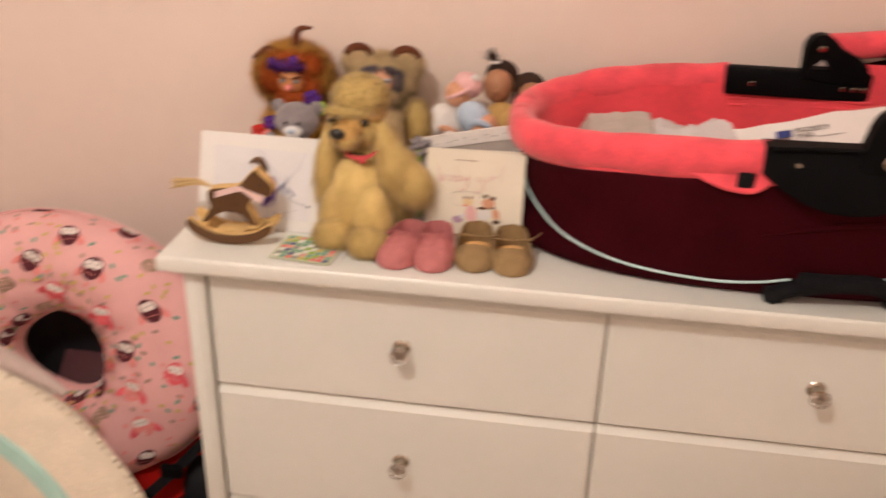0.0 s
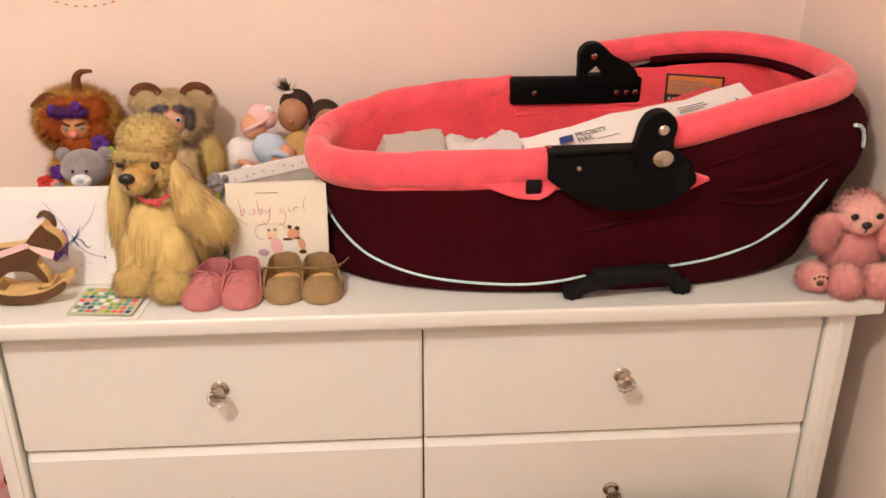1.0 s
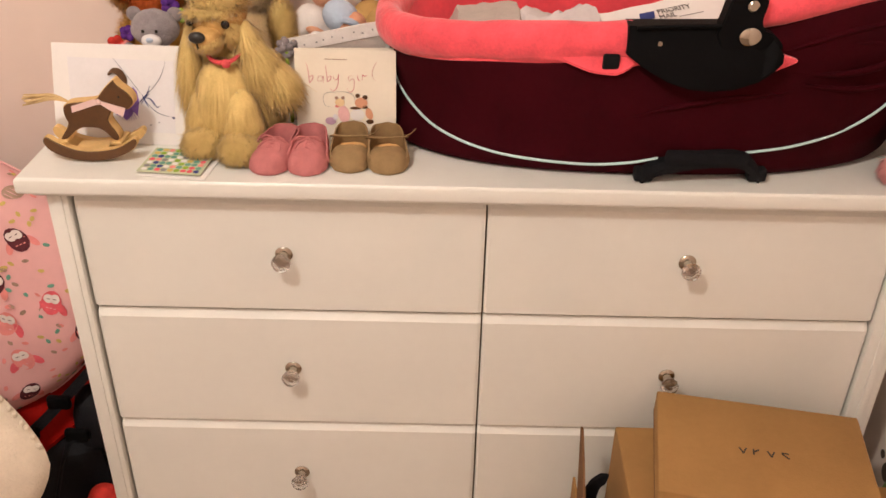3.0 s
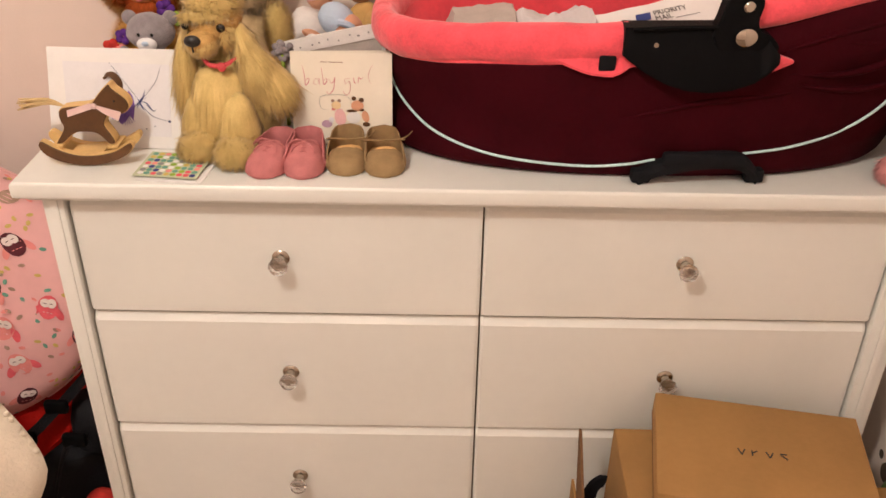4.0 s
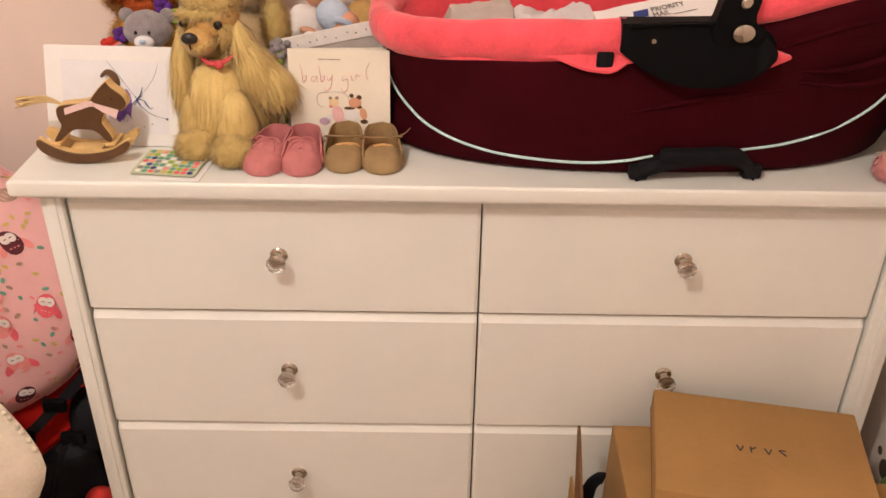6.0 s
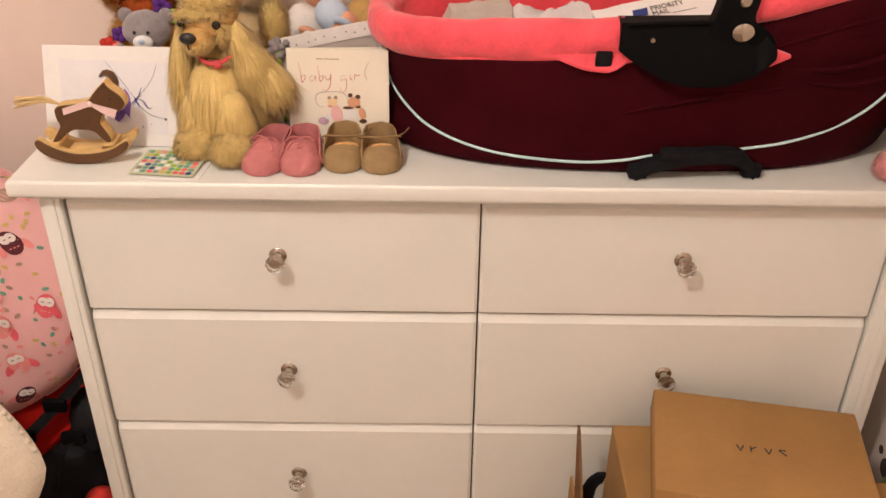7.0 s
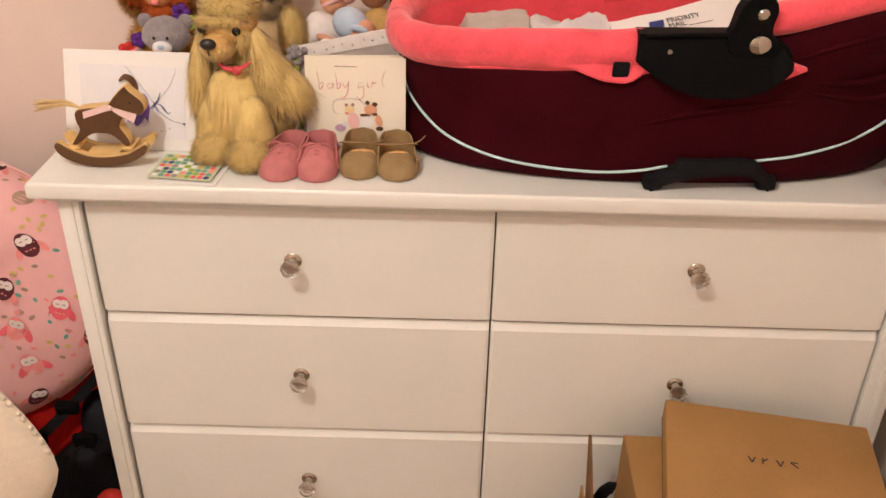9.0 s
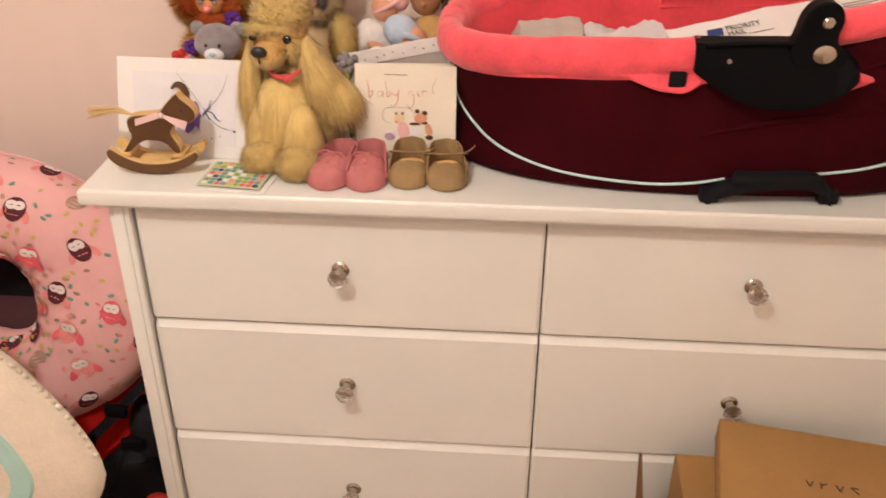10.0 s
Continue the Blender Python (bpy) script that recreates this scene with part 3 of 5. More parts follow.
for way, r in (([(0.392, 1.020), (0.48, 1.047), (0.60, 1.066)], 0.0045), ([(0.40, 0.990), (0.50, 0.988), (0.60, 1.012), (0.66, 1.030)], 0.005), ([(0.18, 0.918), (0.30, 0.948), (0.42, 0.962)], 0.0045), ([(0.41, 0.975), (0.52, 0.962), (0.62, 0.975)], 0.004), ([(0.46, 1.035), (0.56, 1.030), (0.65, 1.045)], 0.004)):
    line = curve([(x, 0, z) for x, z in way], 30)
    part("fabric_fold", tube([(p.x, front_y(p.x, p.z) + 0.0012, p.z) for p in line], [r * math.sin(math.pi * (k + 0.6) / 30.5) + 0.0004 for k in range(30)], 10), MAROON, cot)
for way in ([(0.19, 0.398, 0.915), (0.192, 0.402, 0.96), (0.19, 0.404, 1.005)], [(0.19, 0.404, 1.004), (0.30, 0.408, 1.008), (0.42, 0.392, 1.012)], [(0.19, 0.402, 0.992), (0.30, 0.406, 0.996), (0.42, 0.390, 1.0)]):
    part("lining_seam", tube(curve(way, 16), 0.003, 6), LINING, cot)
part("rim_seam", tube([(x, y - 0.010, z - 0.024) for x, y, z in dense(foot) if y < CY - 0.02], 0.0036, 8), CORAL, cot)
# papers and clothes in the carrycot


def envelope(name, label, tip, far, down, width, lift, prints):
    tip, far, down = Vector(tip), Vector(far), Vector(down).normalized()
    ex = (tip - far).normalized()
    ln = (tip - far).length
    ez = (-down - ex * (-down).dot(ex)).normalized()
    ey = ez.cross(ex)
    m = Matrix((ex, ey, ez)).transposed().to_4x4()
    m.translation = far - ez * width + ey * -lift
    t = thing(name, label, "envelope")
    rings = []
    for k in range(13):
        x = ln * k / 12
        sag = 0.004 * math.sin(k * 0.9) + 0.002 * math.sin(k * 2.3)
        rings.append([m @ Vector((x, sag + o, z)) for o, z in ((0, 0), (-0.003, width * 0.35), (-0.003, width * 0.7), (0, width), (0.003, width), (0.003, 0))])
    part("paper", loft(rings), PAPER, t)
    if prints:
        p = m @ Matrix.Translation((0, -0.0075, 0))
        part("logo_block", sheet([(0.069, width - 0.041), (0.093, width - 0.041), (0.097, width - 0.027), (0.073, width - 0.027)], -0.001, p), BLUEINK, t, "blue printed block")
        lettering("PRIORITY", 0.0130, p @ Matrix.Translation((0.101, 0, width - 0.034)), INK, "lettering", t)
        lettering("MAIL", 0.0130, p @ Matrix.Translation((0.100, 0, width - 0.0455)), INK, "lettering", t)
        bars([(0.29, width - 0.027, 0.05, 0.002), (0.29, width - 0.032, 0.055, 0.002), (0.29, width - 0.037, 0.045, 0.002), (0.131, width - 0.048, 0.04, 0.0012)], p, GREYINK, t)
        part("print_mark", sheet([(ln - 0.028, width - 0.048), (ln - 0.026, width - 0.048), (ln - 0.030, width - 0.034), (ln - 0.032, width - 0.034)], -0.001, p), INK, t)
    return t


envelope("mailing_envelope", "white mailing envelope with printed postal markings in the carrycot", (0.560, 0.300, 1.068), (0.150, 0.190, 1.012), (0.19, -0.87, -0.45), 0.13, 0.0, True)
envelope("paper_sheet", "white folded paper behind the mailing envelope", (0.566, 0.312, 1.072), (0.160, 0.200, 1.012), (0.19, -0.87, -0.45), 0.12, -0.006, False)
envelope("red_folder", "thin red paper folder behind the envelopes", (0.520, 0.330, 1.066), (0.20, 0.230, 1.016), (0.19, -0.87, -0.45), 0.12, -0.012, False).children[0].data.materials[0] = REDTAG


def crumple(name, label, x0, x1, y0, y1, z, amp, material, category, seed, thick=0.03):
    nx, ny = 26, 14
    verts, faces = [], []
    for layer in (0, 1):
        for j in range(ny):
            for i in range(nx):
                x, y = x0 + (x1 - x0) * i / (nx - 1), y0 + (y1 - y0) * j / (ny - 1)
                edge = min(i, nx - 1 - i, j * 1.5, (ny - 1 - j) * 1.5) / 3
                w = noise.noise(Vector((x * 16 + seed, y * 20, seed))) + 0.5 * abs(noise.noise(Vector((x * 45, y * 45 + seed, seed))))
                zz = z - 0.035 * (1 - min(1, edge)) + amp * w if layer == 0 else z - thick - 0.03
                verts.append((x + 0.012 * noise.noise(Vector((y * 30, seed, 0))), y + 0.01 * noise.noise(Vector((x * 30, 0, seed))), zz))
    for layer in (0, 1):
        o = layer * nx * ny
        for j in range(ny - 1):
            for i in range(nx - 1):
                k = o + j * nx + i
                q = (k, k + 1, k + nx + 1, k + nx)
                faces.append(q if layer == 0 else q[::-1])
    edge = [i for i in range(nx)] + [j * nx + nx - 1 for j in range(1, ny)] + [(ny - 1) * nx + i for i in range(nx - 2, -1, -1)] + [j * nx for j in range(ny - 2, 0, -1)]
    for a, b in zip(edge, edge[1:] + edge[:1]):
        faces.append((b, a, a + nx * ny, b + nx * ny))
    return tagged(raw(name, verts, faces, material), label, category)


crumple("folded_cloth", "folded grey cotton cloth lying in the carrycot", -0.065, 0.06, 0.12, 0.29, 1.004, 0.012, GREYP, "cloth", 1.0, 0.06)
crumple("baby_vest", "crumpled white baby vest lying in the carrycot", 0.03, 0.175, 0.10, 0.27, 1.002, 0.034, TISSUE, "clothing", 5.0, 0.06)
crumple("blanket", "white blanket spread along the bottom of the carrycot", -0.02, 0.58, 0.13, 0.33, 0.945, 0.012, TISSUE, "blanket", 9.0, 0.03)
gl = thing("gift_tag", "grey printed card tag lying in the carrycot", "tag")
part("tag_card", box(0.128, 0.160, 0.145, 0.20, 1.004, 1.007, 0.001), GREYINK, gl)

# ---- greeting cards on the dresser ----


def card(name, label, x, y0, y1, w, h, material, turn=0.0, open_by=28):
    """A folded card that stands on the dresser, its front leaning from y0 at the foot to y1 at the top."""
    lean = math.degrees(math.atan2(y1 - y0, h))
    m = pose(x, y0, H + 0.001, -lean, 0, turn)
    t = thing(name, label, "greeting card")
    part("front_leaf", sheet([(0, 0), (w, 0), (w, h), (0, h)], 0.0012, m), material, t)
    part("back_leaf", sheet([(0, 0), (w, 0), (w, h), (0, h)], 0.0012, m @ Matrix.Translation((0, 0.002, 0)) @ pose(0, 0, 0, 0, 0, open_by)), material, t)
    return t, m @ Matrix.Translation((0, -0.0006, 0))


def stroke(name, pts, r, m, material, parent, n=24):
    line = curve([(x, 0, z) for x, z in pts], n)
    k = len(line)
    return part(name, tube([m @ p for p in line], [r * (0.35 + 0.65 * math.sin(math.pi * (i + 0.5) / k)) for i in range(k)], 6, 0.4), material, parent)


ink, im = card("ink_painting_card", "white folded card with a blue and purple ink painting", -0.672, 0.100, 0.152, 0.212, 0.151, PAPER, -1.5, 12)
part("wash_panel", sheet([(0.028, 0.020), (0.188, 0.018), (0.188, 0.128), (0.024, 0.130)], -0.0004, im), PALEWASH, ink, "pale lilac wash")
im2 = im @ Matrix.Translation((0, -0.0008, 0))
for pts, r in (([(0.095, 0.130), (0.115, 0.105), (0.138, 0.075)], 0.0007), ([(0.176, 0.128), (0.165, 0.100), (0.140, 0.070)], 0.0008), ([(0.140, 0.070), (0.160, 0.050), (0.186, 0.042)], 0.0011), ([(0.120, 0.052), (0.140, 0.070), (0.150, 0.078)], 0.0016), ([(0.150, 0.068), (0.158, 0.060), (0.163, 0.057)], 0.0012)):
    stroke("ink_stroke", pts, r * 0.62, im2, BLUEWASH, ink)
part("purple_wash", sheet([(0.124, 0.088), (0.130, 0.080), (0.133, 0.066), (0.130, 0.044), (0.124, 0.050), (0.119, 0.042), (0.112, 0.036), (0.106, 0.042), (0.096, 0.044), (0.108, 0.052), (0.116, 0.060), (0.121, 0.074)], -0.0007, im), PURPLE, ink, "feathery purple ink wash")
for k in range(11):
    u = k / 10
    stroke("purple_stroke", [(0.128, 0.078 - 0.012 * u), (0.122 - 0.006 * u, 0.062), (0.094 + 0.038 * u, 0.047 - 0.012 * math.sin(2.6 * u))], 0.0016, im2, PURPLE, ink, 12)
stroke("brown_stroke", [(0.086, 0.105), (0.094, 0.112), (0.104, 0.110), (0.112, 0.100), (0.114, 0.090)], 0.0105, im, BROWNWOOD, ink)
stroke("brown_stroke", [(0.104, 0.104), (0.110, 0.095), (0.112, 0.088)], 0.0065, im, SALMON, ink)
for pts in ([(0.141, 0.072), (0.152, 0.069), (0.160, 0.058), (0.166, 0.060)], [(0.134, 0.066), (0.143, 0.075), (0.149, 0.082)], [(0.138, 0.076), (0.143, 0.066), (0.147, 0.058)], [(0.150, 0.090), (0.144, 0.074), (0.136, 0.062)]):
    stroke("ink_splash", pts, 0.0012, im2, BLUEINK, ink, 14)
for cx, cz, r in ((0.186, 0.042, 0.002), (0.150, 0.030, 0.001), (0.163, 0.034, 0.0009)):
    part("ink_dot", sheet(disc(cx, cz, r, r, 0, 8), -0.0009, im), BLUEWASH, ink)

girl, gm = card("baby_card", "cream square greeting card with handwritten lettering and a small drawing", -0.298, 0.122, 0.138, 0.155, 0.146, CREAMP, -1.0, 7)
# the words "baby girl", drawn with a pen
WORD = (
    ("b", 0.018, ((0.0, 0.020), (0.003, 0.004), (0.004, -0.010), (0.009, -0.004), (0.009, 0.001), (0.004, -0.002))),
    ("a", 0.034, ((0.008, 0.0), (0.002, -0.001), (0.001, -0.008), (0.007, -0.007), (0.009, 0.0), (0.010, -0.010))),
    ("b", 0.047, ((0.0, 0.016), (0.002, 0.0), (0.003, -0.009), (0.008, -0.004), (0.007, 0.0), (0.003, -0.003))),
    ("y", 0.058, ((0.0, 0.0), (0.003, -0.007), (0.008, -0.003), (0.009, 0.002), (0.007, -0.016), (0.0, -0.024), (-0.004, -0.020))),
    ("g", 0.080, ((0.010, 0.0), (0.003, -0.001), (0.003, -0.008), (0.010, -0.005), (0.010, -0.020), (0.004, -0.026), (0.0, -0.020))),
    ("i", 0.096, ((0.0, 0.001), (0.001, -0.006), (0.004, -0.008))),
    ("r", 0.103, ((0.0, -0.008), (0.001, 0.001), (0.004, -0.001), (0.008, 0.001))),
    ("l", 0.119, ((0.007, 0.021), (0.001, 0.010), (0.0, 0.0), (0.004, -0.008))),
)
for letter, x, pts in WORD:
    stroke("letter_" + letter, [(x + px, 0.106 + pz + 0.03 * (x - 0.07)) for px, pz in pts], 0.00062, gm, ROSEINK, girl, 30)
bars([(0.046, 0.1305, 0.010, 0.0011), (0.058, 0.1305, 0.022, 0.0011)], gm, TAUPE, girl)
for cx, cz, rx, rz, tn, mt in ((0.074, 0.045, 0.009, 0.014, 8, PINKCAP), (0.068, 0.064, 0.0075, 0.0065, 0, CREAMFUR), (0.063, 0.071, 0.0028, 0.0026, 0, TAUPE), (0.073, 0.0715, 0.0028, 0.0026, 0, TAUPE), (0.064, 0.058, 0.0035, 0.0022, 0, SALMON), (0.095, 0.045, 0.0115, 0.0095, 0, PAPER), (0.101, 0.064, 0.0100, 0.0085, 0, SKINP), (0.0958, 0.0755, 0.0036, 0.0034, 0, BROWNWOOD), (0.1072, 0.0730, 0.0042, 0.0036, 0, BROWNWOOD), (0.092, 0.0555, 0.0085, 0.0024, 0, BROWNWOOD), (0.107, 0.0575, 0.0045, 0.0024, 0, BROWNWOOD), (0.1135, 0.047, 0.0055, 0.0095, 15, SKINP), (0.1145, 0.0345, 0.0060, 0.0036, 0, BROWNWOOD), (0.053, 0.034, 0.0085, 0.0060, 0, PURPLEP), (0.060, 0.040, 0.0040, 0.0050, 0, PALEWASH)):
    part("drawn_patch", sheet(disc(cx, cz, rx, rz, tn, 12), -0.0007, gm), mt, girl)
stroke("drawn_line", [(0.062, 0.080), (0.046, 0.078), (0.042, 0.068), (0.046, 0.058), (0.056, 0.056)], 0.0006, gm, GREYINK, girl)
stroke("drawn_line", [(0.048, 0.080), (0.078, 0.0805), (0.090, 0.074), (0.091, 0.066)], 0.0005, gm, GREYINK, girl)

dots = thing("dotted_card", "small white folded card printed with coloured dots lying flat", "greeting card")
dm = Matrix.Translation((-0.515, -0.007, H + 0.0015)) @ pose(0, 0, 0, 0, 0, -6)
part("back_leaf", box(0, 0.098, 0, 0.080, 0, 0.0014, 0.0004, 1), PAPER, dots).matrix_world = Matrix.Translation((-0.509, -0.014, H + 0.0005)) @ pose(0, 0, 0, 0, 0, -6)
part("front_leaf", box(0, 0.096, 0, 0.078, 0, 0.0014, 0.0004, 1), SAGEP, dots).matrix_world = dm @ Matrix.Translation((0, 0, 0.003)) @ pose(0, 0, 0, 1.5, 0, 0)
DOTS = (BLUEINK, HOTPINK, GREENP, PAPER, TEALP, SALMON, GREYINK, OCHREP)
rng = random.Random(4)
dotm = dm @ Matrix.Translation((0, 0, 0.0046)) @ pose(0, 0, 0, 1.5, 0, 0) @ pose(0, 0, 0, -90, 0, 0)
for j in range(7):
    for i in range(9):
        part("printed_dot", sheet(disc(0.009 + 0.0098 * i, 0.008 + 0.0104 * j, 0.0045, 0.0045, 0, 10), -0.0003, dotm), DOTS[rng.randrange(8)], dots)

# ---- baby shoes ----


def shoe(kind, x, y, turn, main, inner, label, group):
    """A soft baby shoe, toe towards -y: sole, vamp, heel quarter, lining and laces or strap."""
    t = thing("baby_shoe", label, "shoe", None, group)
    L = 0.098

    def width(s):
        return max(0.002, float(np.interp(s, [0, 0.03, 0.1, 0.25, 0.4, 0.6, 0.8, 0.93, 0.98, 1], [0.004, 0.014, 0.023, 0.0295, 0.030, 0.0265, 0.0245, 0.020, 0.012, 0.003])))

    out = [(width(s), s * L) for s in np.linspace(0, 1, 22)]
    loop = out + [(-w, yy) for w, yy in out[::-1]]
    part("sole", loft([[(px * k, py, z) for px, py in loop] for z, k in ((0.0, 0.93), (0.001, 1.0), (0.005, 1.02), (0.007, 0.98))]), main, t)
    part("insole", loft([[(px * 0.88, py * 0.97 + 0.002, z) for px, py in loop] for z in (0.006, 0.009)]), inner, t)
    cut = 0.56 if kind == "lace" else 0.44
    rings = []
    for s in np.linspace(0.0, cut, 14):
        w = width(s) * 1.03
        top = float(np.interp(s, [0, 0.05, 0.15, 0.3, 0.45, 0.6], [0.002, 0.017, 0.026, 0.030, 0.036, 0.042] if kind == "lace" else [0.002, 0.016, 0.024, 0.027, 0.029, 0.030]))
        rings.append([(w * math.copysign(abs(math.cos(u)) ** 0.75, math.cos(u)), s * L - 0.001, 0.003 + top * math.sin(u) ** 0.8) for u in np.linspace(0, math.pi, 17)])
    part("vamp", loft(rings, False, False, False), main, t)
    rings = []
    for s in np.linspace(cut - 0.06, cut + 0.005, 4):
        w = width(s) * 0.97
        top = float(np.interp(s, [0, 0.3, 0.45, 0.6], [0.008, 0.028, 0.034, 0.040] if kind == "lace" else [0.008, 0.026, 0.028, 0.029]))
        rings.append([(w * math.cos(u), s * L, 0.003 + top * math.sin(u) ** 0.8) for u in np.linspace(0, math.pi, 15)])
    part("vamp_lining", loft(rings, False, False, False), inner, t)
    ss = np.concatenate([np.linspace(cut - 0.22, 1, 16), np.linspace(1, cut - 0.22, 16)[1:]])
    walls = []
    for k, s in enumerate(ss):
        sg = 1 if k < 16 else -1
        hh = float(np.interp(s, [cut - 0.22, cut - 0.02, cut + 0.12, 0.85, 1], [0.026, 0.040, 0.041, 0.044, 0.048] if kind == "lace" else [0.020, 0.028, 0.037, 0.043, 0.047]))
        w = sg * width(s)
        walls.append([(w * 1.03, s * L, 0.003), (w * 1.10, s * L, hh * 0.5), (w * 1.0, s * L, hh), (w * 0.93, s * L - 0.0008, hh), (w * 0.98, s * L - 0.0015, hh * 0.5), (w * 0.92, s * L - 0.0015, 0.006)])
    part("quarter", loft(walls), main, t)
    if kind == "lace":
        for k, s in enumerate((0.34, 0.42, 0.50)):
            z = float(np.interp(s, [0.3, 0.45, 0.6], [0.034, 0.040, 0.046]))
            part("lace", tube([(-0.014, s * L, z - 0.006), (0, s * L - 0.002, z), (0.014, s * L, z - 0.006)], 0.0014, 6), main, t)
            part("lace", tube([(-0.013, s * L, z - 0.005), (0, s * L + 0.003, z + 0.001), (0.013, s * L + 0.007, z - 0.002)], 0.0013, 6), main, t)
        for g in (-1, 1):
            part("lace_bow", tube(curve([(0, 0.050, 0.043), (g * 0.012, 0.046, 0.047), (g * 0.020, 0.046, 0.040), (g * 0.010, 0.050, 0.041), (0, 0.050, 0.043)], 18), 0.0013, 6), main, t)
            part("lace_end", tube(curve([(0, 0.050, 0.043), (g * 0.013, 0.040, 0.038), (g * 0.018, 0.030, 0.032)], 10), 0.0012, 6), main, t)
    else:
        part("strap", tube(curve([(-0.029, 0.066, 0.034), (-0.024, 0.055, 0.040), (0, 0.048, 0.042), (0.024, 0.055, 0.040), (0.029, 0.066, 0.034)], 18), 0.0045, 8, 0.35), main, t)
        part("strap_end", tube(curve([(0.028, 0.066, 0.036), (0.036, 0.062, 0.042), (0.043, 0.058, 0.052)], 10), 0.0024, 6, 0.4), main, t)
        part("tongue_edge", tube([(0.024 * math.cos(u), 0.044 - 0.003 * math.sin(u), 0.006 + 0.027 * math.sin(u)) for u in np.linspace(0.2, math.pi - 0.2, 14)], 0.0016, 6), inner, t)
    t.matrix_world = Matrix.Translation((x, y, H + 0.001)) @ pose(0, 0, 0, 0, 0, turn) @ Matrix.Diagonal((1, 1, 0.92, 1))
    return t


shoe("lace", -0.335, -0.004, -19, PINKSUEDE, PINKDARK, "dusty pink suede baby shoe with laces", "baby shoes")
shoe("lace", -0.270, -0.005, -1, PINKSUEDE, PINKDARK, "dusty pink suede baby shoe with laces", "baby shoes")
shoe("strap", -0.206, 0.008, 2, TANSUEDE, TANLIGHT, "tan suede baby shoe with an ankle strap", "baby shoes")
shoe("strap", -0.147, 0.005, 6, TANSUEDE, TANLIGHT, "tan suede baby shoe with an ankle strap", "baby shoes")

# ---- rocking horse ----
horse = thing("rocking_horse", "small brown and natural wooden toy rocking horse with raffia tail", "rocking horse")
# its silhouette, muzzle to the right, as (x, z) on the front board
PROFILE = ((-0.545, 0.947), (-0.541, 0.939), (-0.533, 0.932), (-0.523, 0.923), (-0.520, 0.910), (-0.530, 0.900), (-0.541, 0.899), (-0.551, 0.900), (-0.559, 0.888), (-0.561, 0.880), (-0.551, 0.863), (-0.550, 0.852), (-0.560, 0.852), (-0.573, 0.868), (-0.593, 0.870), (-0.608, 0.868), (-0.627, 0.851), (-0.639, 0.851), (-0.622, 0.875), (-0.625, 0.885), (-0.626, 0.900), (-0.619, 0.908), (-0.600, 0.911), (-0.577, 0.914), (-0.567, 0.925), (-0.557, 0.936))
HY = 0.044


def board(loop, y0, y1, grow=0.0):
    """A board cut to a closed loop, with softly rounded rims."""
    n = len(loop)
    def at(k, d):
        ax, az = loop[k - 1]
        bx_, bz_ = loop[(k + 1) % n]
        ln = math.hypot(bx_ - ax, bz_ - az) or 1.0
        return loop[k][0] - (bz_ - az) / ln * d, loop[k][1] + (bx_ - ax) / ln * d
    rings = []
    for y, d in ((y0, -0.0006), (y0 + 0.0006, 0.0), (y1 - 0.0006, 0.0), (y1, -0.0006)):
        pts = [at(k, d + grow) for k in range(n)]
        for _ in range(2):
            pts = [((pts[k - 1][0] + 2 * pts[k][0] + pts[(k + 1) % n][0]) / 4, (pts[k - 1][1] + 2 * pts[k][1] + pts[(k + 1) % n][1]) / 4) for k in range(n)]
        rings.append([(px_, y, pz_) for px_, pz_ in pts])
    bm = loft(rings, False, False)
    for side in (0, 1):
        rim = [e for e in bm.edges if e.is_boundary and abs(e.verts[0].co.y - (y0, y1)[side]) < 1e-6]
        bmesh.ops.triangle_fill(bm, use_beauty=True, use_dissolve=False, edges=rim)
    return bm


horse_loop = [(v.x, v.z) for v in curve([(x, 0, z) for x, z in PROFILE + PROFILE[:1]], 105)[:-1]]
part("horse_body", board(horse_loop, HY, HY + 0.018), PALEWOOD, horse, "natural plywood core").data.shade_flat()
for y in (HY - 0.003, HY + 0.0178):
    part("horse_side", board(horse_loop, y, y + 0.0032, -0.0012), BROWNWOOD, horse, "brown stained side").data.shade_flat()
LOW = ((-0.662, 0.852), (-0.651, 0.836), (-0.625, 0.8245), (-0.592, 0.8205), (-0.556, 0.8265), (-0.527, 0.842), (-0.519, 0.856))
UPP = ((-0.523, 0.861), (-0.533, 0.855), (-0.554, 0.843), (-0.588, 0.8375), (-0.614, 0.8395), (-0.639, 0.850), (-0.652, 0.859), (-0.659, 0.858))
rocker_loop = [(v.x, v.z) for v in curve([(x, 0, z) for x, z in LOW], 26)] + [(v.x, v.z) for v in curve([(x, 0, z) for x, z in UPP], 28)]
rocker_loop = rocker_loop[::-1]
part("rocker", board(rocker_loop, 0.029, 0.0325, -0.0010), BROWNWOOD, horse, "brown stained rocker face").data.shade_flat()
part("rocker", board(rocker_loop, 0.0325, 0.043), PALEWOOD, horse, "natural curved rocker").data.shade_flat()
part("rocker", board(rocker_loop, 0.070, 0.082), PALEWOOD, horse, "natural curved rocker").data.shade_flat()
for x, w in ((-0.634, 0.016), (-0.553, 0.016)):
    part("cross_slat", box(x - w / 2, x + w / 2, 0.036, 0.076, 0.8465, 0.8515, 0.001), PALEWOOD, horse)
part("cross_slat", box(-0.618, -0.570, 0.042, 0.072, 0.8350, 0.8385, 0.001), PALEWOOD, horse)
rng = random.Random(9)
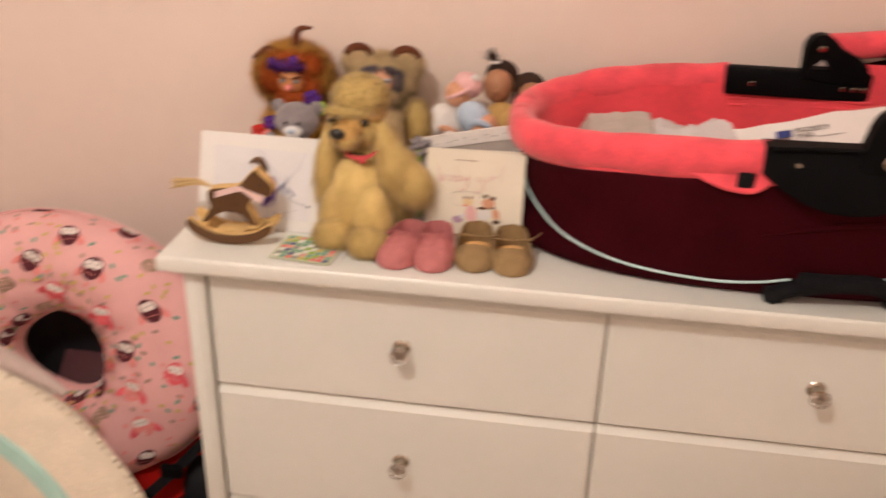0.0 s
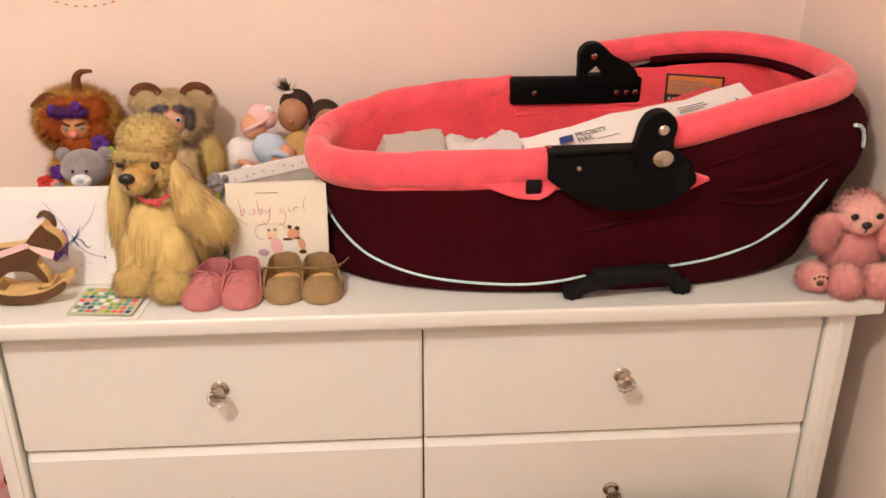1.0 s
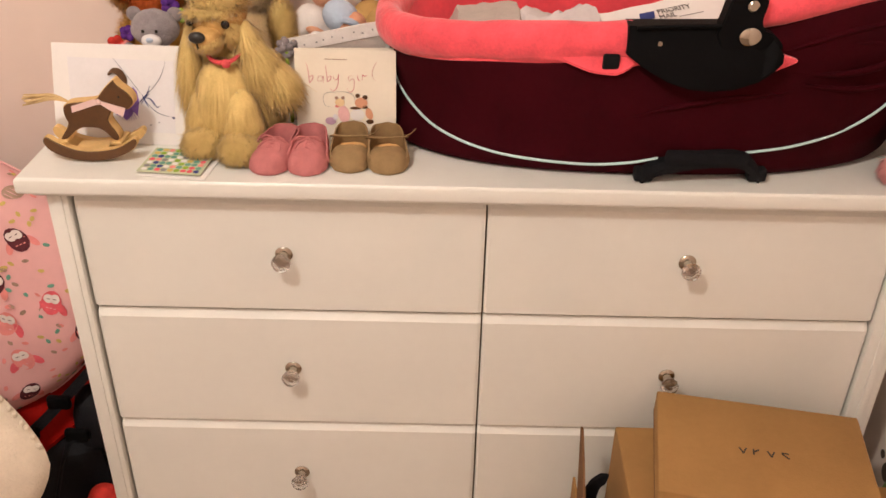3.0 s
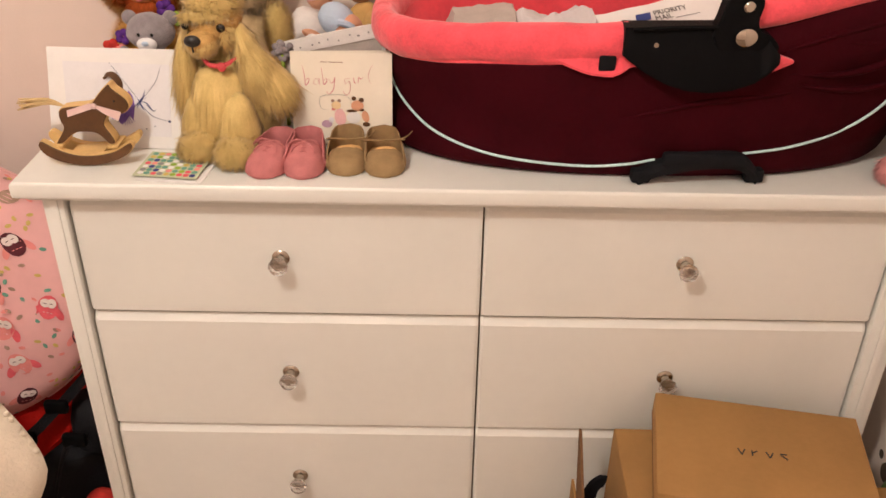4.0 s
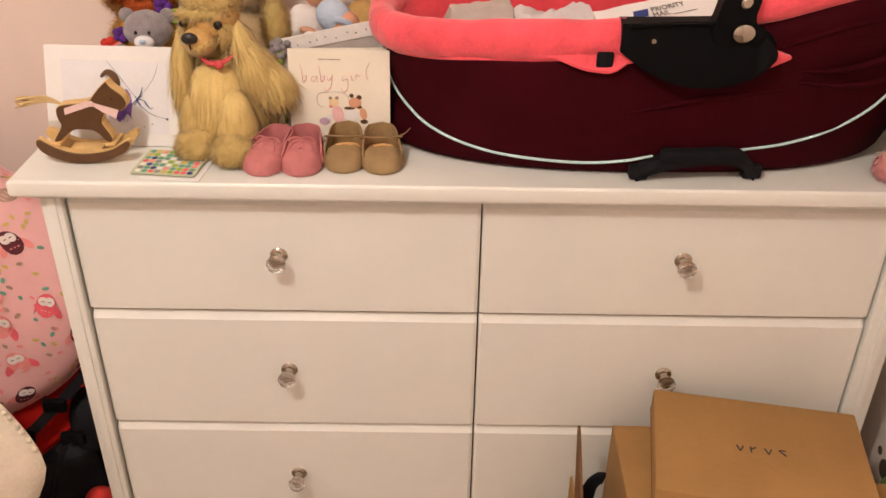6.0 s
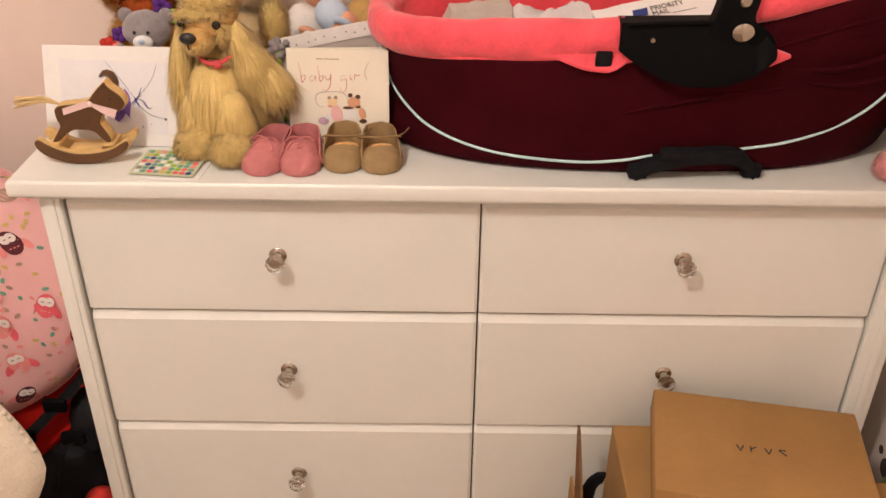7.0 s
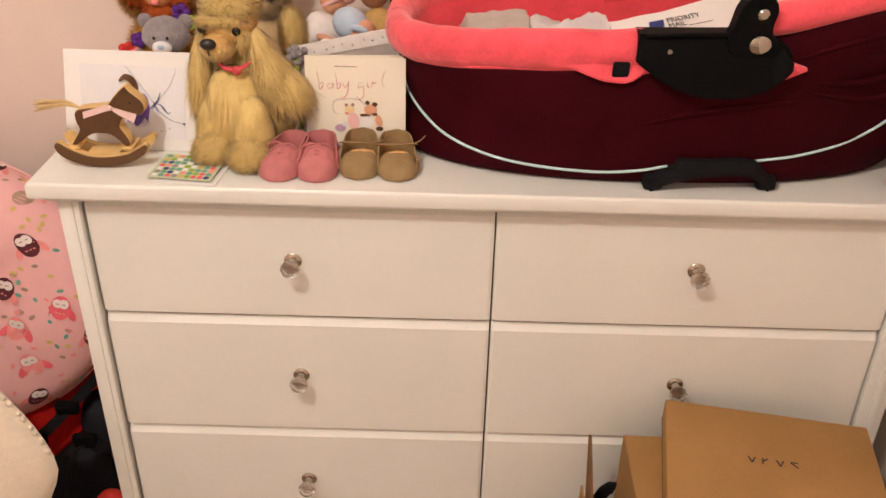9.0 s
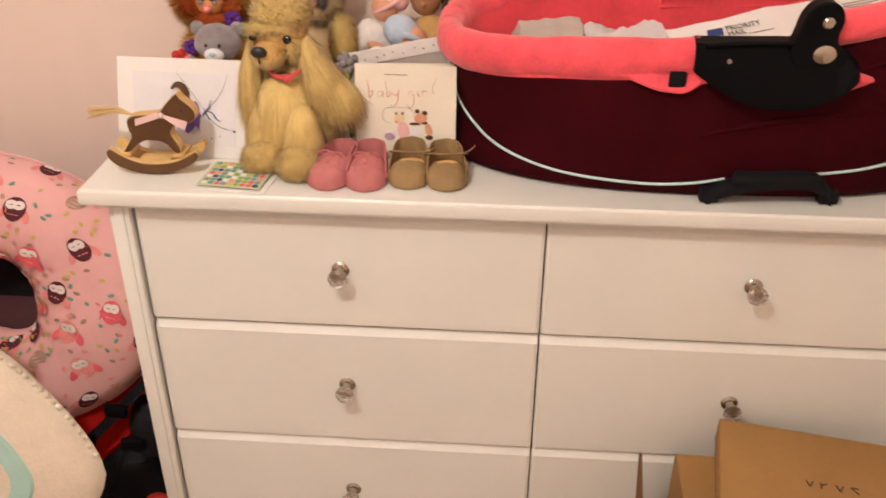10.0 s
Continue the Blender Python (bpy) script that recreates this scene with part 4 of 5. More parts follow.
for k in range(20):
    y, z = HY + 0.008 + rng.uniform(-.006, .006), rng.uniform(-.004, .004)
    way = curve([(-0.618, HY + 0.009, 0.906), (-0.640, y, 0.914 + 0.7 * z), (-0.662, y, 0.9115 + 1.3 * z), (-0.682 + rng.uniform(-.006, .006), y + rng.uniform(-.004, .004), 0.908 + 1.9 * z)], 10)
    part("tail_strand", tube(way, 0.0012, 5), RAFFIA, horse)
rb = Matrix.Translation((0, HY - 0.0032, 0))
part("ribbon", sheet([(-0.612, 0.8945), (-0.572, 0.9085), (-0.569, 0.9145), (-0.578, 0.9160), (-0.6115, 0.9045)], -0.0012, rb), RIBBON, horse, "pale pink satin ribbon")
part("ribbon", sheet([(-0.572, 0.9150), (-0.569, 0.9095), (-0.556, 0.9000), (-0.538, 0.8900), (-0.5325, 0.9035), (-0.552, 0.9090)], -0.0014, rb @ pose(0, -0.0004, 0)), RIBBON, horse, "pale pink satin ribbon")
part("ribbon_knot", ball((-0.5705, HY - 0.005, 0.9125), (0.0042, 0.003, 0.0046), None, 10, 6), RIBBON, horse)
part("eye", ball((-0.5405, HY - 0.0032, 0.9200), (0.0018, 0.001, 0.0018), None, 8, 6), INK, horse)

# ---- cardboard boxes in front of the dresser ----


def carton(name, label, w, d, h, m, lid=0.0):
    t = thing(name, label, "box", m)
    part("body", box(0, w, 0, d, 0, h - lid * 0.6, 0.002, 1), KRAFT, t)
    if lid:
        part("lid", box(-0.003, w + 0.003, -0.003, d + 0.003, h - lid, h, 0.003, 2), KRAFT, t)
        # dark strip round the lid's lower edge, standing in for shade
        part("lid_gap", box(-0.0034, w + 0.0034, -0.0034, d + 0.0034, h - lid - 0.0012, h - lid + 0.0008), KRAFTSHADE, t)
    return t


yaw = -10.5
lidded_box = carton("cardboard_box", "brown cardboard shoe box with a dark printed mark on its lid", 0.306, 0.220, 0.066, pose(0.252, -0.259, 0.3965, 0, 0, yaw), 0.040)
lm = Matrix.Translation((0.118, 0.113, 0.0665)) @ pose(0, 0, 0, -90, 0, 0)
for k in range(4):
    x = 0.0 + 0.0205 * k
    for (xa, za, xb, zb) in (((0, 0, 0.005, 0.012), (0.010, 0, 0.005, 0.012)), ((0, 0.012, 0.0, 0.0), (0.008, 0, 0.0, 0.006)), ((0, 0, 0.005, 0.012), (0.010, 0, 0.005, 0.012)), ((0, 0, 0.010, 0), (0, 0.001, 0.010, 0.011)))[k]:
        d = Vector((xb - xa, zb - za)).normalized() * 0.0011
        q = [(x + xa - d.y, -za - d.x), (x + xb - d.y, -zb - d.x), (x + xb + d.y, -zb + d.x), (x + xa + d.y, -za + d.x)]
        part("printed_mark", sheet(q, -0.0004, lm), INK, lidded_box, "dark printed mark")
carton("cardboard_box", "tall brown cardboard box under the shoe box", 0.33, 0.20, 0.395, pose(0.224, -0.252, 0.0, 0, 0, -1), 0.0)
carton("cardboard_box", "brown cardboard box leaning by the wall", 0.05, 0.22, 0.33, pose(0.625, -0.33, 0.0, 0, 0, -3), 0.0)
opened = thing("open_carton", "open brown cardboard box with its flap standing up", "box")
om = pose(0.163, -0.275, 0, 0, 0, 0)
for nm, d in (("panel", (0, 0.004, 0.03, 0.2, 0, 0.30)), ("panel", (0.004, 0.055, 0.03, 0.034, 0, 0.28)), ("base", (0.004, 0.055, 0.034, 0.2, 0, 0.004))):
    part(nm, box(*d), KRAFT, opened).matrix_world = om
# the flap's shaded side is given by its darker brown
part("flap", sheet([(0, 0), (0.11, 0), (0.155, 0.128), (0.145, 0.130)], 0.004, om @ pose(0.003, 0.03, 0.298, 0, 0, 90)), KRAFTSHADE, opened, "raised cardboard flap")
strap = thing("black_strap", "black strap standing up between the cardboard boxes", "strap")
part("webbing", tube(curve([(0.182, -0.12, 0.004), (0.184, -0.115, 0.20), (0.188, -0.11, 0.30), (0.203, -0.105, 0.325), (0.212, -0.105, 0.325)], 12), 0.012, 8, 0.5), WEB, strap)
paw = thing("paw_wall_sticker", "brown paw print sticker low on the pink wall", "wall sticker")
for y, z, r in ((0.020, 0.232, 0.017), (0.048, 0.252, 0.008), (0.028, 0.278, 0.008), (0.004, 0.272, 0.008), (-0.016, 0.250, 0.008)):
    part("pad", ball((X1 - 0.0006, y, z), (0.0006, r, r * 1.15), None, 16, 8), BROWNDOT, paw)
flask = thing("green_bottle", "green plastic bottle standing between boxes and wall", "bottle")
fm = pose(0.712, -0.085, 0.0)
part("bottle_body", lathe([(0.024, 0.0), (0.027, 0.004), (0.027, 0.27), (0.024, 0.295), (0.014, 0.312)], fm, 24), GREENPL, flask)
part("cap", lathe([(0.015, 0.310), (0.016, 0.314), (0.016, 0.334), (0.012, 0.340)], fm, 20), GREENPL, flask)

# ---- plush toys and dolls on the dresser ----


def merged(*bms):
    """Bmeshes with a material slot each, as one."""
    out = bmesh.new()
    for slot, bm in bms:
        me = bpy.data.meshes.new("piece")
        for f in bm.faces:
            f.material_index = slot
        bm.to_mesh(me)
        bm.free()
        out.from_mesh(me)
        bpy.data.meshes.remove(me)
    return out


def tufts(name, blobs, count, length, width, material, parent, seed, comb=(0, 0, -1), lift=0.5, curl=0.25, keep=None, label="", bend=0.6, wide=0.7):
    v, f, nn = hair(blobs, int(count * 11), length, width * wide * 0.34, comb, lift, curl, seed, keep, bend)
    ob = raw(name, v, f, material, parent, label, None, True)
    ob.data.normals_split_custom_set_from_vertices([tuple(q) for q in nn])
    return ob


# golden long-haired dog
dog = thing("plush_dog", "golden long-haired plush poodle toy sitting with a red collar", "plush toy")
part("body", ball((-0.392, 0.158, 0.890), (0.060, 0.060, 0.078), None, 24, 16, None, 0.004), GOLDCURL, dog)
tufts("body_fur", [((-0.390, 0.150, 0.900), (0.066, 0.062, 0.080))], 1500, 0.046, 0.0024, GOLDFUR, dog, 2, (0, -0.05, -1), 0.10, 0.05, lambda p: p.z > H + 0.045, "long silky golden coat", 0.2, 1.2)
for x, y, s in ((-0.430, 0.070, -1), (-0.374, 0.052, 1)):
    part("paw", ball((x, y, H + 0.022), (0.029, 0.032, 0.021), None, 20, 14, None, 0.006, 60), GOLDCURL, dog)
    tufts("paw_fur", [((x, y, H + 0.022), (0.030, 0.034, 0.022))], 700, 0.013, 0.0022, GOLDFUR, dog, 5 + s, (s * 0.15, -0.5, -0.7), 0.28, 0.22, lambda p: p.z > H + 0.008)
    tufts("leg_fur", [((x, y + 0.034, H + 0.052), (0.029, 0.028, 0.050))], 620, 0.034, 0.0024, GOLDFUR, dog, 15 + s, (s * 0.06, -0.18, -1), 0.12, 0.07, lambda p: p.z > H + 0.032, "", 0.2, 1.2)
tufts("chest_fur", [((-0.402, 0.106, 0.905), (0.044, 0.034, 0.056))], 1100, 0.050, 0.0024, GOLDFUR, dog, 47, (0, -0.12, -1), 0.08, 0.05, lambda p: p.z > 0.862 and p.y < 0.13, "", 0.2, 1.2)
hd = part("head", ball((-0.405, 0.132, 1.016), (0.041, 0.042, 0.040), None, 48, 32, None, 0.005, 110), MUZZLE, dog, "curly golden head")
part("topknot", ball((-0.403, 0.138, 1.040), (0.042, 0.042, 0.033), None, 64, 40, None, 0.008, 150), GOLDCURL, hd, "tight golden curls")
tufts("head_curls", [((-0.403, 0.138, 1.040), (0.043, 0.042, 0.034))], 1300, 0.008, 0.0020, GOLDFUR, hd, 22, (0, -0.1, -0.3), 0.3, 0.7, lambda p: p.z > 1.022)
tufts("cheek_fur", [((-0.408, 0.120, 1.000), (0.040, 0.034, 0.028))], 520, 0.015, 0.0018, GOLDFUR, hd, 24, (0, 0.1, -0.8), 0.3, 0.25, lambda p: abs(p.x + 0.412) > 0.026)
mz = part("muzzle", ball((-0.416, 0.094, 0.995), (0.022, 0.030, 0.017), (0, 0, -8), 22, 14, None, 0.002, 90), MUZZLE, hd, "short tan muzzle")
tufts("muzzle_fur", [((-0.416, 0.094, 0.992), (0.023, 0.029, 0.018))], 260, 0.007, 0.0014, GOLDFUR, mz, 28, (0, 0.3, -0.7), 0.2, 0.2, lambda p: p.z < 0.998)
part("nose", ball((-0.4225, 0.0645, 1.003), (0.0120, 0.0075, 0.0088), (10, 0, 0), 18, 12), BLACKNOSE, hd, "black nose")
part("mouth", tube([(-0.4235, 0.0640, 0.994), (-0.4230, 0.0660, 0.986)], 0.0014, 6), BLACKNOSE, mz)
for x, y, r in ((-0.4405, 0.1010, 0.0056), (-0.3870, 0.0925, 0.0066)):
    part("eye", ball((x, y, 1.0140), (r, 0.0050, r), None, 16, 12), EYE, hd, "shiny dark eye")
tufts("brow_fur", [((-0.414, 0.104, 1.028), (0.034, 0.014, 0.008))], 260, 0.009, 0.0016, GOLDFUR, hd, 26, (0, -0.3, -0.6), 0.3, 0.4)
part("collar", tube(curve([(-0.420, 0.094, 0.970), (-0.405, 0.082, 0.962), (-0.384, 0.084, 0.962), (-0.368, 0.100, 0.970)], 14), [0.002 + 0.0025 * math.sin(math.pi * k / 13) for k in range(14)], 10, 0.8), REDTAG, dog, "soft red collar")
part("collar_charm", ball((-0.388, 0.077, 0.961), (0.007, 0.004, 0.007), None, 14, 10), REDTAG, dog, "round red charm")
er = part("ear", ball((-0.452, 0.124, 0.942), (0.010, 0.018, 0.046), (0, 8, 0), 16, 12, None, 0.004), GOLDCURL, dog, "long drooping ear")
tufts("ear_fur", [((-0.452, 0.122, 0.950), (0.013, 0.020, 0.050))], 560, 0.050, 0.0024, GOLDFUR, er, 30, (-0.06, -0.04, -1), 0.10, 0.07, lambda p: p.z > 0.912, "", 0.2, 1.2)
er = part("ear", ball((-0.350, 0.126, 0.950), (0.017, 0.016, 0.044), (0, -26, 0), 18, 12, None, 0.004), GOLDCURL, dog, "long drooping ear")
tufts("ear_fur", [((-0.366, 0.122, 0.988), (0.012, 0.022, 0.026)), ((-0.352, 0.118, 0.958), (0.022, 0.026, 0.030)), ((-0.328, 0.120, 0.932), (0.026, 0.024, 0.024))], 1500, 0.040, 0.0022, GOLDFUR, er, 32, (0.30, -0.05, -0.92), 0.14, 0.14, None, "", 0.25, 1.0)
tl = part("tail", tube(curve([(-0.350, 0.215, 0.86), (-0.332, 0.236, 0.91), (-0.327, 0.24, 0.955), (-0.333, 0.24, 0.988)], 14), [0.014 + 0.007 * math.sin(k / 13 * 3) for k in range(14)], 10), GOLDCURL, dog, "upright fluffy tail")
tufts("tail_fur", [((-0.331, 0.238, 0.962), (0.019, 0.020, 0.040)), ((-0.326, 0.236, 0.915), (0.017, 0.017, 0.030))], 1300, 0.013, 0.0018, GOLDFUR, tl, 44, (0.05, -0.1, 0.8), 0.3, 0.2)

# pink dog
pd = thing("plush_puppy", "pink fluffy plush puppy with paw prints on its soles", "plush toy")
px, py = 0.668, 0.058
part("body", ball((px + 0.004, py + 0.012, 0.870), (0.036, 0.034, 0.046), None, 20, 14), PALEPINK, pd)
tufts("body_fur", [((px + 0.004, py + 0.010, 0.870), (0.036, 0.034, 0.046))], 1700, 0.011, 0.0020, PINKFUR, pd, 51, (0, -0.3, -0.8), 0.2, 0.22, lambda p: p.z > H + 0.012, "", 0.4, 1.0)
ph = part("head", ball((px + 0.006, py - 0.002, 0.930), (0.034, 0.030, 0.031), None, 22, 14), PALEPINK, pd, "short pale pink face")
tufts("head_fur", [((px + 0.006, py + 0.004, 0.932), (0.034, 0.030, 0.031))], 420, 0.008, 0.0018, PALEPINK, ph, 66, (0, -0.2, -0.6), 0.3, 0.25, lambda p: p.y > py - 0.014, "", 0.4, 1.0)
part("muzzle", ball((px - 0.003, py - 0.028, 0.922), (0.017, 0.014, 0.013), None, 16, 10), PALEPINK, ph)
part("nose", ball((px - 0.005, py - 0.041, 0.928), (0.0075, 0.005, 0.0055), None, 12, 8), BLACKNOSE, ph)
part("mouth", tube([(px - 0.005, py - 0.0425, 0.923), (px - 0.006, py - 0.042, 0.917)], 0.0009, 6), BLACKNOSE, ph)
for dx in (-0.018, 0.017):
    part("eye", ball((px + dx, py - 0.030, 0.937), (0.0058, 0.003, 0.0048), None, 12, 8), EYE, ph)
for s, cx, cz in ((-1, px - 0.040, 0.908), (1, px + 0.044, 0.905)):
    e = part("ear", ball((cx, py - 0.006, cz), (0.017, 0.013, 0.028), (0, s * -35, 0), 14, 10), PALEPINK, pd, "floppy fluffy ear")
    tufts("ear_fur", [((cx, py - 0.006, cz), (0.018, 0.013, 0.027))], 520, 0.012, 0.0016, PINKFUR, e, 60 + s, (s * 0.4, -0.3, -0.7), 0.18, 0.22, None, "", 0.4, 1.0)
for s, cx, cy, cz, rx, rz in ((-1, px - 0.020, py - 0.040, H + 0.024, 0.021, 0.024), (1, px + 0.024, py - 0.042, H + 0.024, 0.021, 0.024), (-1, px - 0.052, py - 0.014, H + 0.021, 0.021, 0.020), (1, px + 0.048, py - 0.026, H + 0.021, 0.017, 0.020)):
    lg = part("leg", ball((cx, cy, cz), (rx, 0.024, rz), None, 16, 12), PALEPINK, pd)
    tufts("leg_fur", [((cx, cy, cz), (rx, 0.024, rz))], 620, 0.011, 0.0016, PINKFUR, lg, int(abs(cx) * 1000), (0, -0.3, -0.7), 0.18, 0.22, lambda p: p.z > H + 0.009, "", 0.4, 1.0)
for cx, cy, cz in ((px - 0.056, py - 0.041, H + 0.024), (px + 0.050, py - 0.053, H + 0.022)):
    sp = part("sole_patch", ball((cx, cy, cz), (0.014, 0.004, 0.013), None, 14, 8), PALEPINK, pd)
    part("paw_print", ball((cx, cy - 0.0035, cz - 0.003), (0.006, 0.0015, 0.005), None, 12, 6), BROWNWOOD, sp, "brown embroidered paw print")
    for k in range(4):
        part("paw_print", ball((cx - 0.009 + 0.006 * k, cy - 0.0033, cz + 0.0045 + (0.0025 if k in (1, 2) else 0)), (0.0022, 0.0012, 0.0026), None, 8, 5), BROWNWOOD, sp)
pd.matrix_world = Matrix.Translation((px - 0.006, py - 0.022, H)) @ Matrix.Diagonal((1.10, 1.05, 1.05, 1)) @ Matrix.Translation((-px, -py, -H))

# grey bear
gb = thing("teddy_bear", "small grey plush teddy bear with pale muzzle", "plush toy")
bx, by = -0.555, 0.292
gh = part("head", ball((bx, by, 0.944), (0.040, 0.032, 0.032), None, 20, 14, None, 0.002, 60), GREYFUR, gb)
for s in (-1, 1):
    part("ear", ball((bx + s * 0.034, by + 0.006, 0.966), (0.013, 0.007, 0.013), None, 14, 10), GREYFUR, gh)
    part("eye", ball((bx + s * 0.011, by - 0.031, 0.948), (0.0026, 0.002, 0.0030), None, 8, 6), EYE, gh)
    part("arm", ball((bx + s * 0.040, by - 0.004, 0.892), (0.014, 0.016, 0.030), (0, s * 24, 0), 14, 10), GREYFUR, gb)
    part("leg", ball((bx + s * 0.026, by - 0.026, H + 0.020), (0.018, 0.030, 0.020), None, 14, 10), GREYFUR, gb)
part("muzzle", ball((bx + 0.001, by - 0.031, 0.932), (0.017, 0.010, 0.012), None, 16, 10), PALEWASH, gh, "pale muzzle")
part("nose", ball((bx + 0.001, by - 0.0405, 0.936), (0.006, 0.003, 0.004), None, 10, 8), BLUECAP, gh, "pale blue nose")
part("body", ball((bx, by + 0.002, 0.870), (0.036, 0.030, 0.050), None, 18, 12, None, 0.002, 60), GREYFUR, gb)

# furry horned toy
ff = thing("furry_toy", "orange furry toy creature with brown horns and felt flowers", "plush toy")
fx, fy = -0.598, 0.425
part("body", ball((fx - 0.004, fy + 0.004, 0.880), (0.056, 0.044, 0.062), None, 18, 12), ORANGEFUR, ff)
tufts("body_fur", [((fx - 0.004, fy, 0.880), (0.056, 0.044, 0.062))], 1700, 0.020, 0.0014, ORANGEFUR, ff, 71, (0, -0.5, -0.6), 0.4, 0.5, lambda p: p.z > H + 0.02 and p.y < 0.462)
fh = part("head", ball((fx, fy + 0.004, 0.985), (0.058, 0.042, 0.052), None, 20, 14), REDFUR, ff)
tufts("mane", [((fx, fy + 0.008, 0.986), (0.068, 0.034, 0.055))], 3600, 0.021, 0.0016, ORANGEFUR, fh, 72, (0, -0.6, -0.3), 0.5, 0.5, lambda p: p.y > fy - 0.018 and p.y < 0.452, "orange mane")
for k, (dx, dz, rx, rz) in enumerate(((-0.036, 0.004, 0.020, 0.028), (0.038, 0.026, 0.018, 0.020), (0.040, -0.012, 0.016, 0.020), (0.0, 0.036, 0.036, 0.014))):
    tufts("mane_patch", [((fx + dx, fy - 0.016, 0.984 + dz), (rx, 0.016, rz))], 520, 0.014, 0.0016, REDFUR, fh, 173 + k, (0, -0.4, -0.2), 0.45, 0.5, lambda p: p.y < fy - 0.012, "rust red fur patch")
tufts("brow_tuft", [((fx - 0.002, fy - 0.034, 1.014), (0.034, 0.010, 0.007))], 220, 0.010, 0.0014, VIOLET, fh, 182, (0, -0.3, -0.1), 0.5, 0.5, None, "dark violet fringe")
tufts("beard", [((fx + 0.004, fy - 0.030, 0.958), (0.026, 0.014, 0.012))], 420, 0.013, 0.0016, REDFUR, fh, 180, (0, -0.3, -0.9), 0.3, 0.3, None, "dark rust beard")
part("face", ball((fx + 0.004, fy - 0.030, 0.984), (0.026, 0.018, 0.023), None, 20, 14), FACETAN, fh, "painted toy face")
part("nose", ball((fx + 0.004, fy - 0.050, 0.977), (0.0075, 0.0065, 0.0065), None, 14, 10), SALMON, fh, "pink nose")
for s in (-1, 1):
    part("eye", ball((fx + 0.004 + s * 0.0125, fy - 0.0455, 0.9875), (0.0062, 0.0030, 0.0042), None, 12, 8), GREYINK, fh, "grey painted eye")
    part("brow", tube([(fx + 0.004 + s * 0.005, fy - 0.0490, 0.9925), (fx + 0.004 + s * 0.021, fy - 0.0440, 0.9975)], 0.0022, 6), BROWNFELT, fh)
for way in ([(fx - 0.026, fy - 0.006, 1.026), (fx - 0.046, fy - 0.008, 1.034), (fx - 0.062, fy - 0.010, 1.026), (fx - 0.074, fy - 0.010, 1.018)], [(fx + 0.006, fy, 1.034), (fx + 0.008, fy - 0.002, 1.062), (fx + 0.018, fy - 0.003, 1.076), (fx + 0.038, fy - 0.004, 1.078)]):
    part("horn", tube(curve(way, 12), [0.0105 - 0.0007 * k for k in range(12)], 10), BROWNFELT, fh, "curved brown felt horn")
for c, r, mt in (((fx - 0.028, fy - 0.042, 1.022), 0.007, VIOLET), ((fx + 0.014, fy - 0.044, 1.027), 0.008, VIOLET), ((fx + 0.048, fy - 0.052, 0.960), 0.015, VIOLET), ((fx - 0.030, fy - 0.062, 0.912), 0.013, VIOLET), ((fx + 0.066, fy - 0.060, 0.945), 0.012, GREENP), ((fx - 0.052, fy - 0.064, 0.892), 0.015, REDP), ((fx - 0.036, fy - 0.066, 0.888), 0.011, SALMON)):
    fl = bmesh.new()
    for k in range(5):
        u = 2 * math.pi * k / 5
        ball((c[0] + r * 0.6 * math.cos(u), c[1], c[2] + r * 0.6 * math.sin(u)), (r * 0.55, r * 0.4, r * 0.55), None, 10, 7, fl)
    part("felt_flower", fl, mt, ff, "small felt flower")

# furry eared toy
fe = thing("furry_toy", "cream furry toy creature with large brown-edged ears", "plush toy")
ex, ey = -0.428, 0.425
part("body", ball((ex, ey, 0.885), (0.050, 0.044, 0.066), None, 18, 12), CREAMFUR, fe)
tufts("body_fur", [((ex, ey, 0.885), (0.050, 0.044, 0.066))], 1300, 0.018, 0.0014, CREAMFUR, fe, 81, (0, -0.1, -0.8), 0.5, 0.4, lambda p: p.z > H + 0.02 and p.y < 0.462)
eh = part("head", ball((ex, ey + 0.002, 0.988), (0.054, 0.042, 0.046), None, 20, 14), CREAMFUR, fe)
tufts("head_fur", [((ex, ey + 0.004, 0.988), (0.060, 0.040, 0.048))], 2600, 0.014, 0.0016, CREAMFUR, eh, 82, (0, -0.6, -0.4), 0.42, 0.5, lambda p: p.y < 0.458 and (p.y > ey - 0.016 or (p.x - ex) ** 2 + (p.z - 0.985) ** 2 > 0.0010))
part("face", ball((ex + 0.004, ey - 0.034, 0.994), (0.024, 0.014, 0.024), None, 18, 12), SKINP, eh, "painted toy face")
part("nose", ball((ex + 0.003, ey - 0.049, 0.974), (0.007, 0.006, 0.006), None, 12, 8), SKINP, eh)
